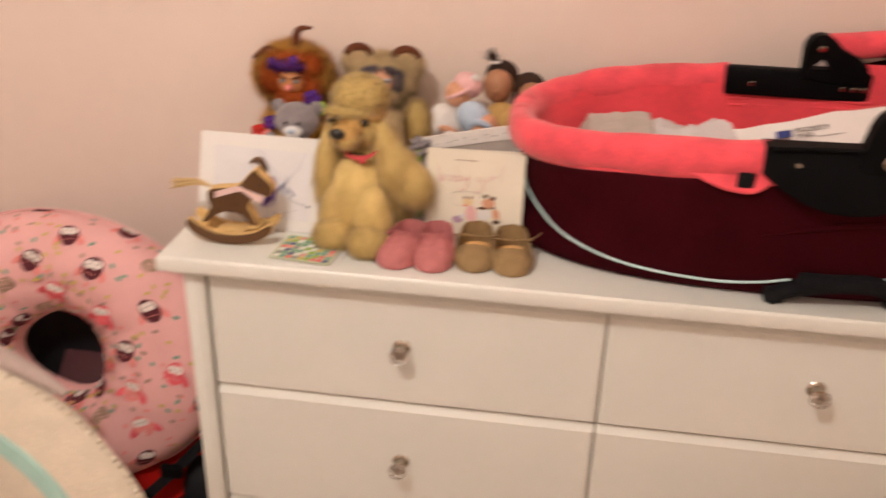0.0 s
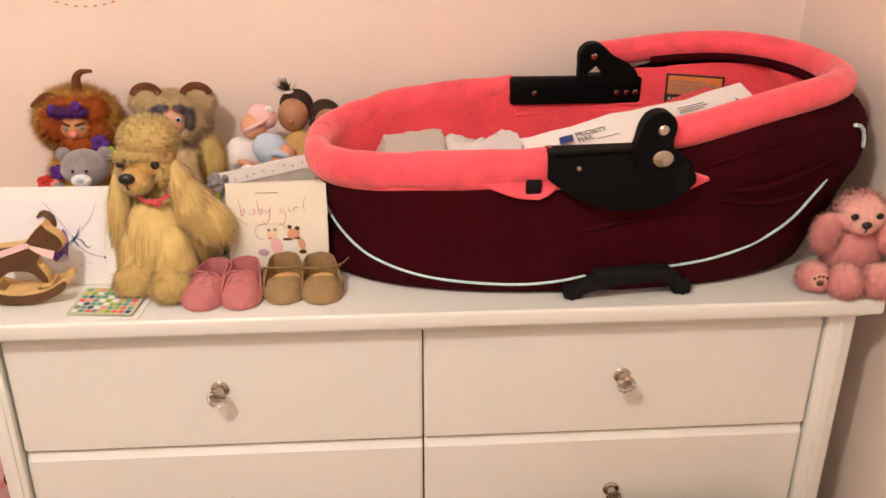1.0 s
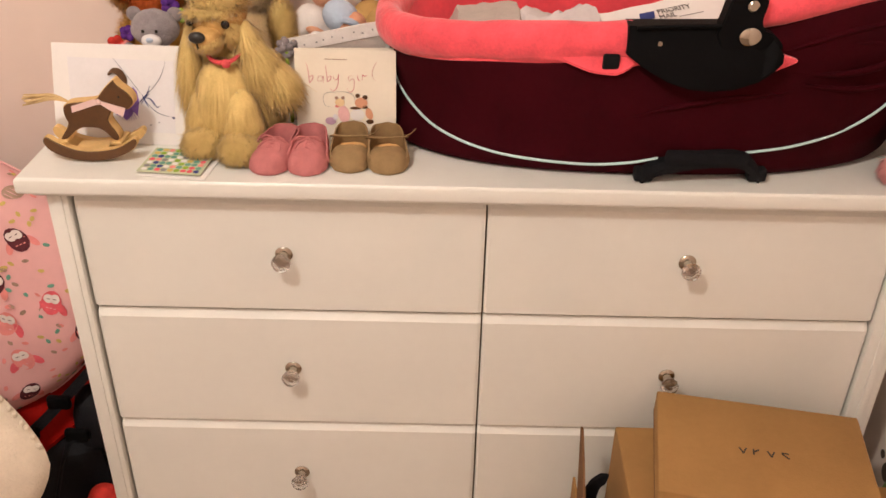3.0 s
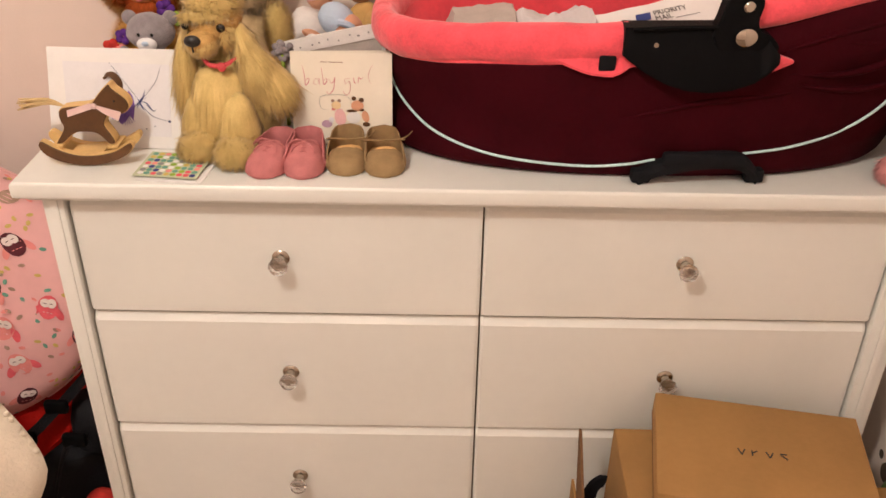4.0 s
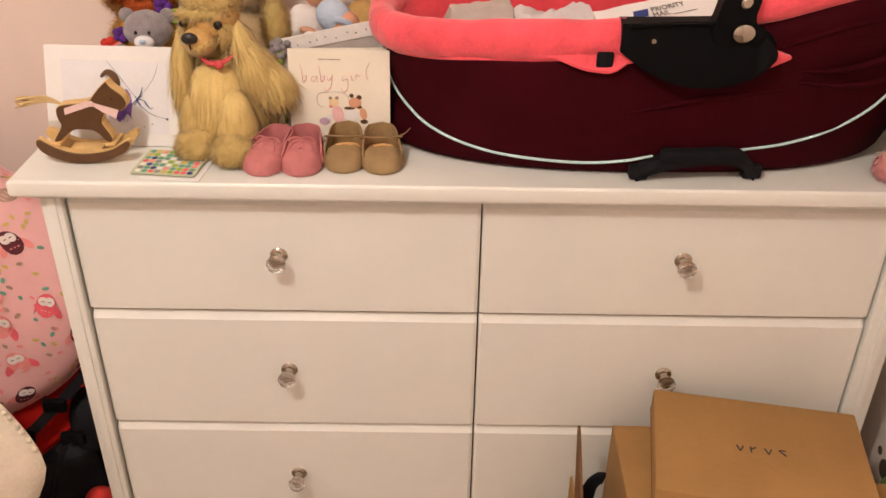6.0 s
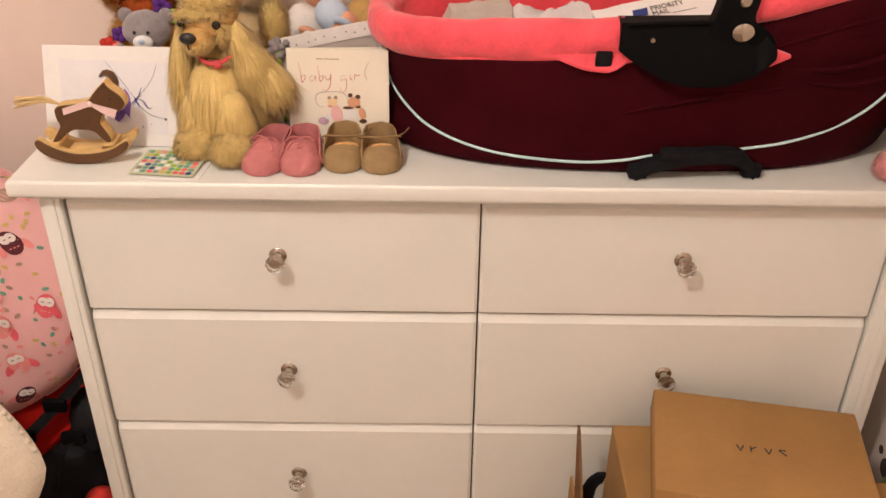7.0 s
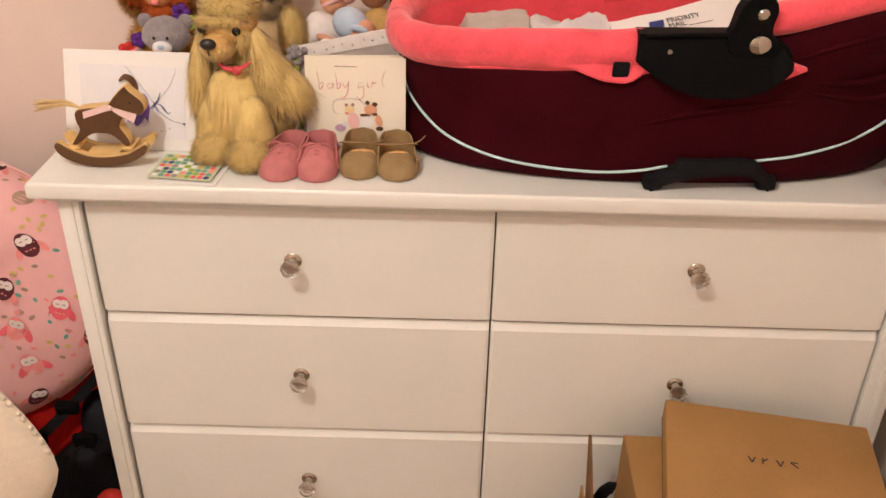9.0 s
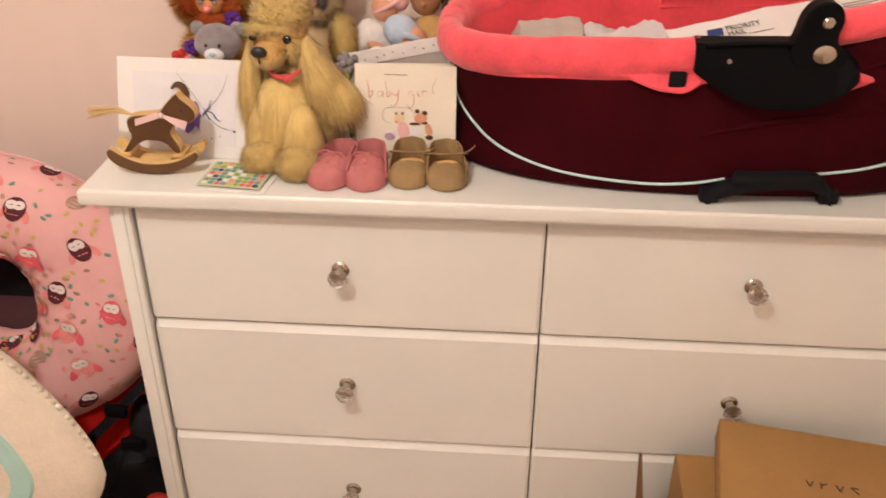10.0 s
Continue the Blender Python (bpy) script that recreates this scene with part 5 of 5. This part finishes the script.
for s in (-1, 1):
    part("eye", ball((ex + 0.003 + s * 0.014, ey - 0.046, 1.000), (0.0054, 0.003, 0.0050), None, 14, 10), BLUECAP, eh, "blue painted eye")
    part("pupil", ball((ex + 0.003 + s * 0.014, ey - 0.0488, 1.000), (0.0030, 0.0012, 0.0032), None, 10, 8), EYE, eh)
    tufts("brow_fur", [((ex + 0.004 + s * 0.030, ey - 0.036, 0.998), (0.007, 0.007, 0.018)), ((ex + 0.004 + s * 0.014, ey - 0.038, 1.017), (0.010, 0.007, 0.004))], 130, 0.009, 0.0012, DARKFUR, eh, 84 + s, (s * 0.5, -0.2, 0.2), 0.5, 0.5, None, "dark grey eye patch")
    q = part("ear", ball((ex + s * 0.044, ey + 0.004, 1.024), (0.026, 0.012, 0.024), (0, s * 30, 0), 18, 12), CREAMFUR, eh, "large furry ear")
    tufts("ear_fur", [((ex + s * 0.044, ey + 0.004, 1.020), (0.026, 0.014, 0.022))], 900, 0.013, 0.0013, CREAMFUR, q, 90 + s, (s * 0.3, -0.4, -0.6), 0.4, 0.45)
    part("ear_edge", tube([(ex + s * 0.044 + 0.024 * math.cos(u), ey - 0.002, 1.028 + 0.021 * math.sin(u)) for u in np.linspace(0.3, 2.85, 12)], 0.0075, 8), BROWNFELT, q, "brown felt ear edge")

# dolls: plain shapes, one mesh each


def doll(label, pieces, materials):
    ob = part("doll", merged(*pieces), materials)
    return tagged(ob, label, "doll", "dolls on the dresser")


doll("small pale baby doll in a pink cap and white dress", [
    (0, ball((-0.282, 0.385, 0.984), (0.024, 0.024, 0.024), None, 18, 12)),
    (1, ball((-0.266, 0.394, 0.999), (0.027, 0.026, 0.022), (0, 30, 0), 18, 12)),
    (1, tube([(-0.278 + 0.026 * math.cos(u) * 0.9, 0.385 - 0.024 * math.sin(u), 0.990 + 0.012 * math.cos(u)) for u in np.linspace(-0.4, 3.5, 16)], 0.004, 8)),
    (2, ball((-0.252, 0.380, 1.016), (0.008, 0.004, 0.006), (0, 30, 0), 10, 8)),
    (2, ball((-0.302, 0.372, 0.925), (0.036, 0.034, 0.042), None, 18, 12, None, 0.005, 40)),
    (0, ball((-0.292, 0.336, 0.930), (0.018, 0.008, 0.008), (0, 20, 0), 12, 8)),
    (2, ball((-0.300, 0.380, 0.870), (0.042, 0.040, 0.049), None, 18, 12))], [SKINP, PINKCAP, WHITECL])
doll("baby doll in a pale blue knitted cap", [
    (0, ball((-0.226, 0.290, 0.955), (0.027, 0.026, 0.026), None, 18, 12)),
    (1, ball((-0.243, 0.298, 0.968), (0.033, 0.030, 0.027), (0, 35, 0), 18, 12)),
    (1, tube([(-0.243 + 0.030 * math.cos(u), 0.270 - 0.006 * math.sin(u), 0.958 + 0.016 * math.sin(u)) for u in np.linspace(-1.4, 1.4, 10)], 0.006, 8)),
    (2, ball((-0.250, 0.310, 0.900), (0.034, 0.030, 0.040), None, 18, 12)),
    (2, ball((-0.250, 0.315, 0.858), (0.036, 0.032, 0.037), None, 18, 12)),
    (0, ball((-0.222, 0.286, 0.920), (0.020, 0.012, 0.010), (0, -20, 0), 12, 8))], [SKINP, BLUECAP, BLUECAP])
hv, hf, _ = hair([((-0.222, 0.425, 1.040), (0.006, 0.006, 0.006))], 70, 0.019, 0.0010, (-0.7, 0, 0.8), 0.2, 0.35, 5)
tuft = bmesh.new()
me = bpy.data.meshes.new("tuft")
me.from_pydata([tuple(v) for v in hv], [], hf)
tuft.from_mesh(me)
bpy.data.meshes.remove(me)
doll("brown baby doll with a tufted topknot and ochre dress", [
    (0, ball((-0.214, 0.418, 0.994), (0.028, 0.027, 0.031), None, 20, 14)),
    (1, ball((-0.209, 0.437, 1.008), (0.031, 0.025, 0.029), None, 20, 14)),
    (0, ball((-0.186, 0.424, 0.992), (0.006, 0.005, 0.008), None, 10, 8)),
    (1, tuft),
    (3, tube([(-0.222 + 0.008 * math.cos(u), 0.425 + 0.008 * math.sin(u), 1.036) for u in np.linspace(0, 6.0, 14)], 0.0028, 6)),
    (0, ball((-0.216, 0.391, 0.990), (0.005, 0.005, 0.005), None, 10, 8)),
    (2, ball((-0.205, 0.410, 0.920), (0.036, 0.030, 0.048), None, 18, 12)),
    (2, ball((-0.192, 0.380, 0.935), (0.018, 0.016, 0.034), (0, 30, 0), 14, 10)),
    (2, ball((-0.205, 0.410, 0.860), (0.042, 0.036, 0.039), None, 18, 12))], [SKINB, HAIRB, TANCL, WHITECL])
doll("dark-haired baby doll in a white dress", [
    (0, ball((-0.152, 0.405, 0.982), (0.024, 0.022, 0.026), None, 18, 12)),
    (1, ball((-0.158, 0.424, 0.994), (0.030, 0.021, 0.027), None, 18, 12)),
    (1, ball((-0.178, 0.405, 0.975), (0.008, 0.010, 0.020), None, 10, 8)),
    (2, ball((-0.150, 0.415, 0.900), (0.038, 0.032, 0.060), None, 18, 12)),
    (2, ball((-0.150, 0.415, 0.850), (0.040, 0.034, 0.029), None, 14, 10))], [SKINB, HAIRB, WHITECL])

basket = thing("spotted_gift_box", "white spotted card gift box with an open flap holding dolls", "box")
bm0 = pose(-0.318, 0.205, H + 0.001, 0, 0, -2)
# white card coloured grey here to look shaded
part("front_panel", sheet([(0, 0), (0.155, 0), (0.155, 0.148), (0.125, 0.146), (0, 0.118)], 0.003, bm0), GREYP, basket, "inner flap, grey to show its shade")
part("flap_edge", sheet([(0, 0.116), (0.125, 0.144), (0.155, 0.150), (0.154, 0.172), (0.122, 0.166), (0.0, 0.138)], 0.005, bm0 @ Matrix.Translation((0, -0.002, 0))), WHITECL, basket, "white spotted rim")
part("side_panel", sheet([(0, 0), (0.05, 0), (0.05, 0.11), (0, 0.12)], 0.003, bm0 @ pose(0, 0, 0, 0, 0, 90)), WHITECL, basket)
rng = random.Random(8)
for k in range(9):
    x = 0.008 + 0.0165 * k + rng.uniform(-.005, .005)
    part("printed_spot", sheet(disc(x, 0.126 + 0.228 * x + rng.uniform(-.003, .003), 0.0017 * rng.uniform(0.6, 1.2), 0.0014, 0, 8), -0.0006, bm0 @ Matrix.Translation((0, -0.0022, 0))), GREYINK, basket)
lamb = thing("plush_lamb", "small white plush toy with black spots", "plush toy")
part("body", ball((-0.300, 0.262, 0.925), (0.022, 0.018, 0.020), None, 16, 10, None, 0.004, 90), WHITECL, lamb)
part("body_base", ball((-0.300, 0.266, 0.870), (0.024, 0.022, 0.049), None, 16, 10, None, 0.004, 90), WHITECL, lamb)
for c in ((-0.290, 0.246, 0.934), (-0.312, 0.246, 0.926), (-0.296, 0.244, 0.916)):
    part("black_spot", ball(c, (0.006, 0.003, 0.005), None, 10, 6), BLACKNOSE, lamb)
part("head", ball((-0.280, 0.256, 0.945), (0.013, 0.012, 0.011), None, 12, 8), WHITECL, lamb)
fluff = thing("lavender_posy", "small pale lavender felt posy behind the baby card", "felt flower")
fb = bmesh.new()
rng = random.Random(2)
for k in range(22):
    ball((-0.320 + rng.uniform(-.014, .014), 0.215 - 0.012 + rng.uniform(-.006, .004), 0.945 + rng.uniform(-.012, .012)), 0.006, None, 8, 6, fb)
part("petals", fb, GREYFUR, fluff)
part("stem", tube([(-0.320, 0.198, 0.94), (-0.318, 0.196, H + 0.001)], 0.003, 6), GREENP, fluff)

# ---- beside the dresser ----

# nursing pillow with an owl print
pillow = thing("nursing_pillow", "pink ring-shaped nursing pillow printed with owls leaning on a bag", "pillow")
PM = pose(-1.015, 0.205, 0.473, -14, 0, 0)
RA, RB, RD = 0.177, 0.100, 0.076


def ring_at(u, v, out=0.0):
    """A point of the ring pillow: u round the ring, v round the tube, 0 at its front."""
    r = RA + (RB + out) * math.sin(v) * (1 + 0.05 * math.sin(3 * u + 1))
    x, z = r * math.cos(u) * (1.19 - 0.02 * max(0, math.cos(u))), r * math.sin(u) * 0.99
    y = -(RD + out) * math.cos(v)
    w = 0.014 * noise.noise(Vector((x * 7, z * 7, v))) + 0.010 * noise.noise(Vector((x * 20, z * 24, v * 2))) + 0.004 * math.sin(u * 23 + 2 * math.sin(v * 2)) * max(0, -math.sin(v))
    k = 1 + w / RB
    return PM @ Vector((x, y * k, z))


rings = [[ring_at(2 * math.pi * i / 96, 2 * math.pi * j / 28) for j in range(28)] for i in range(96)]
rings.append(rings[0])
pb = loft(rings, False, False)
bmesh.ops.remove_doubles(pb, verts=pb.verts, dist=1e-5)
part("cover", pb, PINKCOT, pillow)
part("seam_piping", tube([ring_at(2 * math.pi * i / 90, 1.62, 0.002) for i in range(90)], 0.002, 6, 1, True), PINKCOT, pillow)


def printed(name, u, v, du, dv, a, b, turn, material, parent, lift=0.0015, k=14):
    """An oval of the print, laid on the cover at (u, v), moved by du, dv metres."""
    c, s = math.cos(turn), math.sin(turn)
    rmid = RA + RB * math.sin(v)
    ring = []
    for i in range(k):
        t = 2 * math.pi * i / k
        p, q = a * math.cos(t), b * math.sin(t)
        ring.append((du + p * c - q * s, dv + p * s + q * c))
    pts = [ring_at(u + p / rmid, v + q / RB, lift) for p, q in ring]
    mid = ring_at(u + du / rmid, v + dv / RB, lift)
    n = len(pts)
    return raw(name, pts + [mid], [(i, (i + 1) % n, n) for i in range(n)], material, parent, "", None, False)


rng = random.Random(11)
spots = []
for i in range(22):
    for j, v in enumerate((-1.0, -0.35, 0.3, 0.9, 1.5)):
        if (i + j) % 2 == 0 and not (j == 0 and i % 4 == 1):
            spots.append((2 * math.pi * (i + rng.uniform(-.2, .2)) / 22, v + rng.uniform(-.12, .12), rng.choice((0, 0, 0, 1, 1, 2, 2, 3))))
for n, (u, v, kind) in enumerate(spots):
    turn = u - math.pi / 2 + rng.uniform(-0.6, 0.6)
    up = (math.cos(turn + math.pi / 2), math.sin(turn + math.pi / 2))
    if kind in (0, 1, 3):
        tone = (PLUM, HOTPINK, None, SALMON)[kind]
        ow = printed("owl_print", u, v, 0, 0, 0.0165, 0.0235, turn, tone, pillow)
        cs, sn = math.cos(turn), math.sin(turn)
        for g in (-1, 1):
            printed("owl_wing", u, v, g * 0.0185 * cs - up[0] * 0.010, g * 0.0185 * sn - up[1] * 0.010, 0.0060, 0.0130, turn + g * 0.5, SALMON if kind == 0 else HOTPINK, ow, 0.0012)
            printed("owl_face", u, v, up[0] * 0.0085 + g * 0.0052 * cs, up[1] * 0.0085 + g * 0.0052 * sn, 0.0078, 0.0088, turn, FACEW, ow, 0.0021 + 0.0001 * g)
            printed("owl_eye", u, v, up[0] * 0.0085 + g * 0.0050 * cs, up[1] * 0.0085 + g * 0.0050 * sn, 0.0030, 0.0008, turn, PLUM, ow, 0.0029, 8)
        for q in range(3):
            printed("owl_feather", u, v, (q - 1) * 0.006 * cs - up[0] * 0.010, (q - 1) * 0.006 * sn - up[1] * 0.010, 0.0022, 0.0011, turn, SALMON if kind == 0 else PINKCOT, ow, 0.0022, 6)
    elif kind == 2:
        lf = printed("leaf_print", u, v, 0, 0, 0.014, 0.019, turn + 0.6, TAUPE, pillow)
        for q in range(4):
            printed("leaf_vein", u, v, 0, (q - 1.5) * 0.008, 0.010, 0.0008, turn, PINKCOT, lf, 0.0020, 6)
    else:
        for s in range(3):
            q = turn + s * 2.1
            printed("sprig_print", u, v, 0.009 * math.cos(q), 0.009 * math.sin(q), 0.008, 0.005, q, (TEALP, OCHREP, SALMON)[s], pillow, 0.0015, 8)
for k in range(620):
    u, v, q = rng.uniform(0, 2 * math.pi), rng.uniform(-1.3, 1.5), rng.uniform(0, 6.3)
    if min(abs((u - a + math.pi) % (2 * math.pi) - math.pi) * 0.2 + abs(v - b) * 0.09 for a, b, _ in spots) > 0.028:
        printed("sprig_print", u, v, 0, 0, 0.0056, 0.0034, q, (TEALP, OCHREP, OCHREP, SALMON, TAUPE)[k % 5], pillow, 0.0015, 8)

# bag behind and under the pillow
tb = thing("travel_bag", "red and black nylon travel bag with buckled straps on the floor", "bag")


def soft_box(cx, cy, cz, hx, hy, hz, p=5.0, wob=0.012, seg=28):
    bm = bmesh.new()
    bmesh.ops.create_uvsphere(bm, u_segments=seg, v_segments=seg // 2 + 4, radius=1)
    for v in bm.verts:
        d = v.co.normalized()
        k = (abs(d.x) ** p + abs(d.y) ** p + abs(d.z) ** p) ** (-1 / p)
        q = d * k
        w = 1 + wob * 4 * noise.noise(q * 2.1 + Vector((cx, cy, cz)))
        v.co = (cx + q.x * hx * w, cy + q.y * hy * w, max(0.001, cz + q.z * hz * w))
    return bm


part("main_compartment", soft_box(-1.02, 0.395, 0.25, 0.33, 0.095, 0.245), BLACKBAG, tb, "black nylon compartment")
part("front_pocket", soft_box(-1.02, 0.215, 0.10, 0.32, 0.145, 0.095), BLACKBAG, tb, "black nylon front pocket")
part("side_pocket", soft_box(-0.735, 0.24, 0.14, 0.042, 0.13, 0.135), BLACKBAG, tb, "black nylon side pocket")


def flap_ring(x):
    """A cross-section of the red flap, which hangs lower away from the dresser."""
    hang = 0.70 + 0.50 * min(1.0, (-0.715 - x) / 0.17)
    outer = [(0.32 - 0.22 * s, 0.40 - 0.21 * s + 0.006 * math.sin(5 * s + 9 * x)) for s in (hang * k / 5 for k in range(6))]
    inner = [(y + 0.008, z - 0.012) for y, z in reversed(outer)]
    return [(x, y - 0.02 * math.sin((x + 1.1) * 7), z) for y, z in outer + inner]


part("flap", loft([flap_ring(x) for x in np.linspace(-0.98, -0.715, 14)]), REDBAG, tb, "red sloping flap")
part("flap_lining", loft([[(x, y, z) for y, z in ((0.30, 0.405), (0.23, 0.345), (0.16, 0.275), (0.17, 0.265), (0.24, 0.335), (0.31, 0.395))] for x in np.linspace(-1.08, -0.84, 8)]), DARKRED, tb)
for k, way in enumerate(([(-0.720, 0.20, 0.330), (-0.770, 0.15, 0.285), (-0.830, 0.11, 0.235), (-0.92, 0.09, 0.185)], [(-0.70, 0.09, 0.262), (-0.735, 0.075, 0.255), (-0.77, 0.07, 0.16), (-0.80, 0.07, 0.05)])):
    st = part("strap", tube(curve([(x, y - 0.046, z + 0.004) for x, y, z in way], 24), 0.015, 8, 0.25), WEB, tb, "black webbing strap")
    b0 = curve([(x, y - 0.052, z + 0.010) for x, y, z in way], 24)
    for i in ((8, 15) if k == 0 else (4,)):
        part("buckle", box(b0[i].x - 0.022, b0[i].x + 0.022, b0[i].y - 0.008, b0[i].y + 0.008, b0[i].z - 0.014, b0[i].z + 0.014, 0.006), BLACKP, st, "black plastic buckle")
tt = thing("toy_figure", "small red and cream plastic toy beside the dresser", "toy")
part("body", ball((-0.705, 0.045, 0.10), (0.030, 0.028, 0.030), None, 16, 10), REDP, tt)
part("band", ball((-0.705, 0.042, 0.072), (0.027, 0.026, 0.012), None, 16, 8), TANLIGHT, tt)
part("base", ball((-0.705, 0.045, 0.032), (0.032, 0.030, 0.031), None, 16, 10), REDP, tt)

# baby seat
seat = thing("infant_bouncer", "cream fleecy infant bouncer with mint band and bobble trim", "bouncer")
SM = pose(-1.050, -0.100, 0.330, -14, 0, 0)


def seat_at(r, u, out=0.0):
    """A point of the padded back: r from its middle (0) to its edge (1)."""
    dome = (1 - r ** 4) ** 0.5
    g = (abs(math.cos(u)) ** 1.55 + abs(math.sin(u)) ** 1.55) ** (-1 / 1.55)
    x, z = 0.345 * r * g * math.cos(u), 0.278 * r * g * math.sin(u)
    dip = 0.030 * math.exp(-(r / 0.45) ** 2)
    return SM @ Vector((x, -(0.055 * dome - dip + out) + 0.006 * noise.noise(Vector((x * 8, z * 8, 1))), z))


rs = (0.02, 0.15, 0.3, 0.45, 0.6, 0.72, 0.82, 0.9, 0.95, 0.985, 1.0)
front = [[seat_at(r, 2 * math.pi * k / 64) for k in range(64)] for r in rs]
back = [[SM @ Vector((0.300 * r * math.cos(u), 0.055 * (1 - r ** 4) ** 0.5, 0.265 * r * math.sin(u))) for u in (2 * math.pi * k / 64 for k in range(64))] for r in (0.97, 0.8, 0.4, 0.02)]
part("padded_back", loft(front + back), CREAMBO, seat)
# roll along the top edge, its shade painted as grey
part("top_binding", tube([seat_at(0.985, u, -0.022) + Vector((0, 0.016, 0.006)) for u in np.linspace(1.0, 2.5, 24)], [0.008 + 0.016 * math.sin(math.pi * k / 23) for k in range(24)], 12), EDGESHADE, seat, "folded top edge, greyed to show shade")
part("mint_band", loft([[seat_at(r, u, o) for r, o in ((0.60, 0.0), (0.61, 0.005), (0.70, 0.006), (0.71, 0.0))] for u in np.linspace(-0.9, 2.4, 40)]), TEALST, seat, "mint green curved band")
rng = random.Random(21)
for k in range(22):
    u = 0.15 + 1.2 * k / 22 + rng.uniform(-.015, .015)
    part("bobble", ball(seat_at(0.995, u), (rng.uniform(0.004, 0.008), 0.005, rng.uniform(0.004, 0.007)), None, 8, 6), CREAMBO, seat)
for s in (-1, 1):
    part("leg", tube([SM @ Vector((s * 0.20, 0.06, -0.16)), (-1.05 + s * 0.20, 0.03, 0.012), (-1.05 + s * 0.20, -0.32, 0.012)], 0.011, 8), CHROME, seat, "metal tube leg")
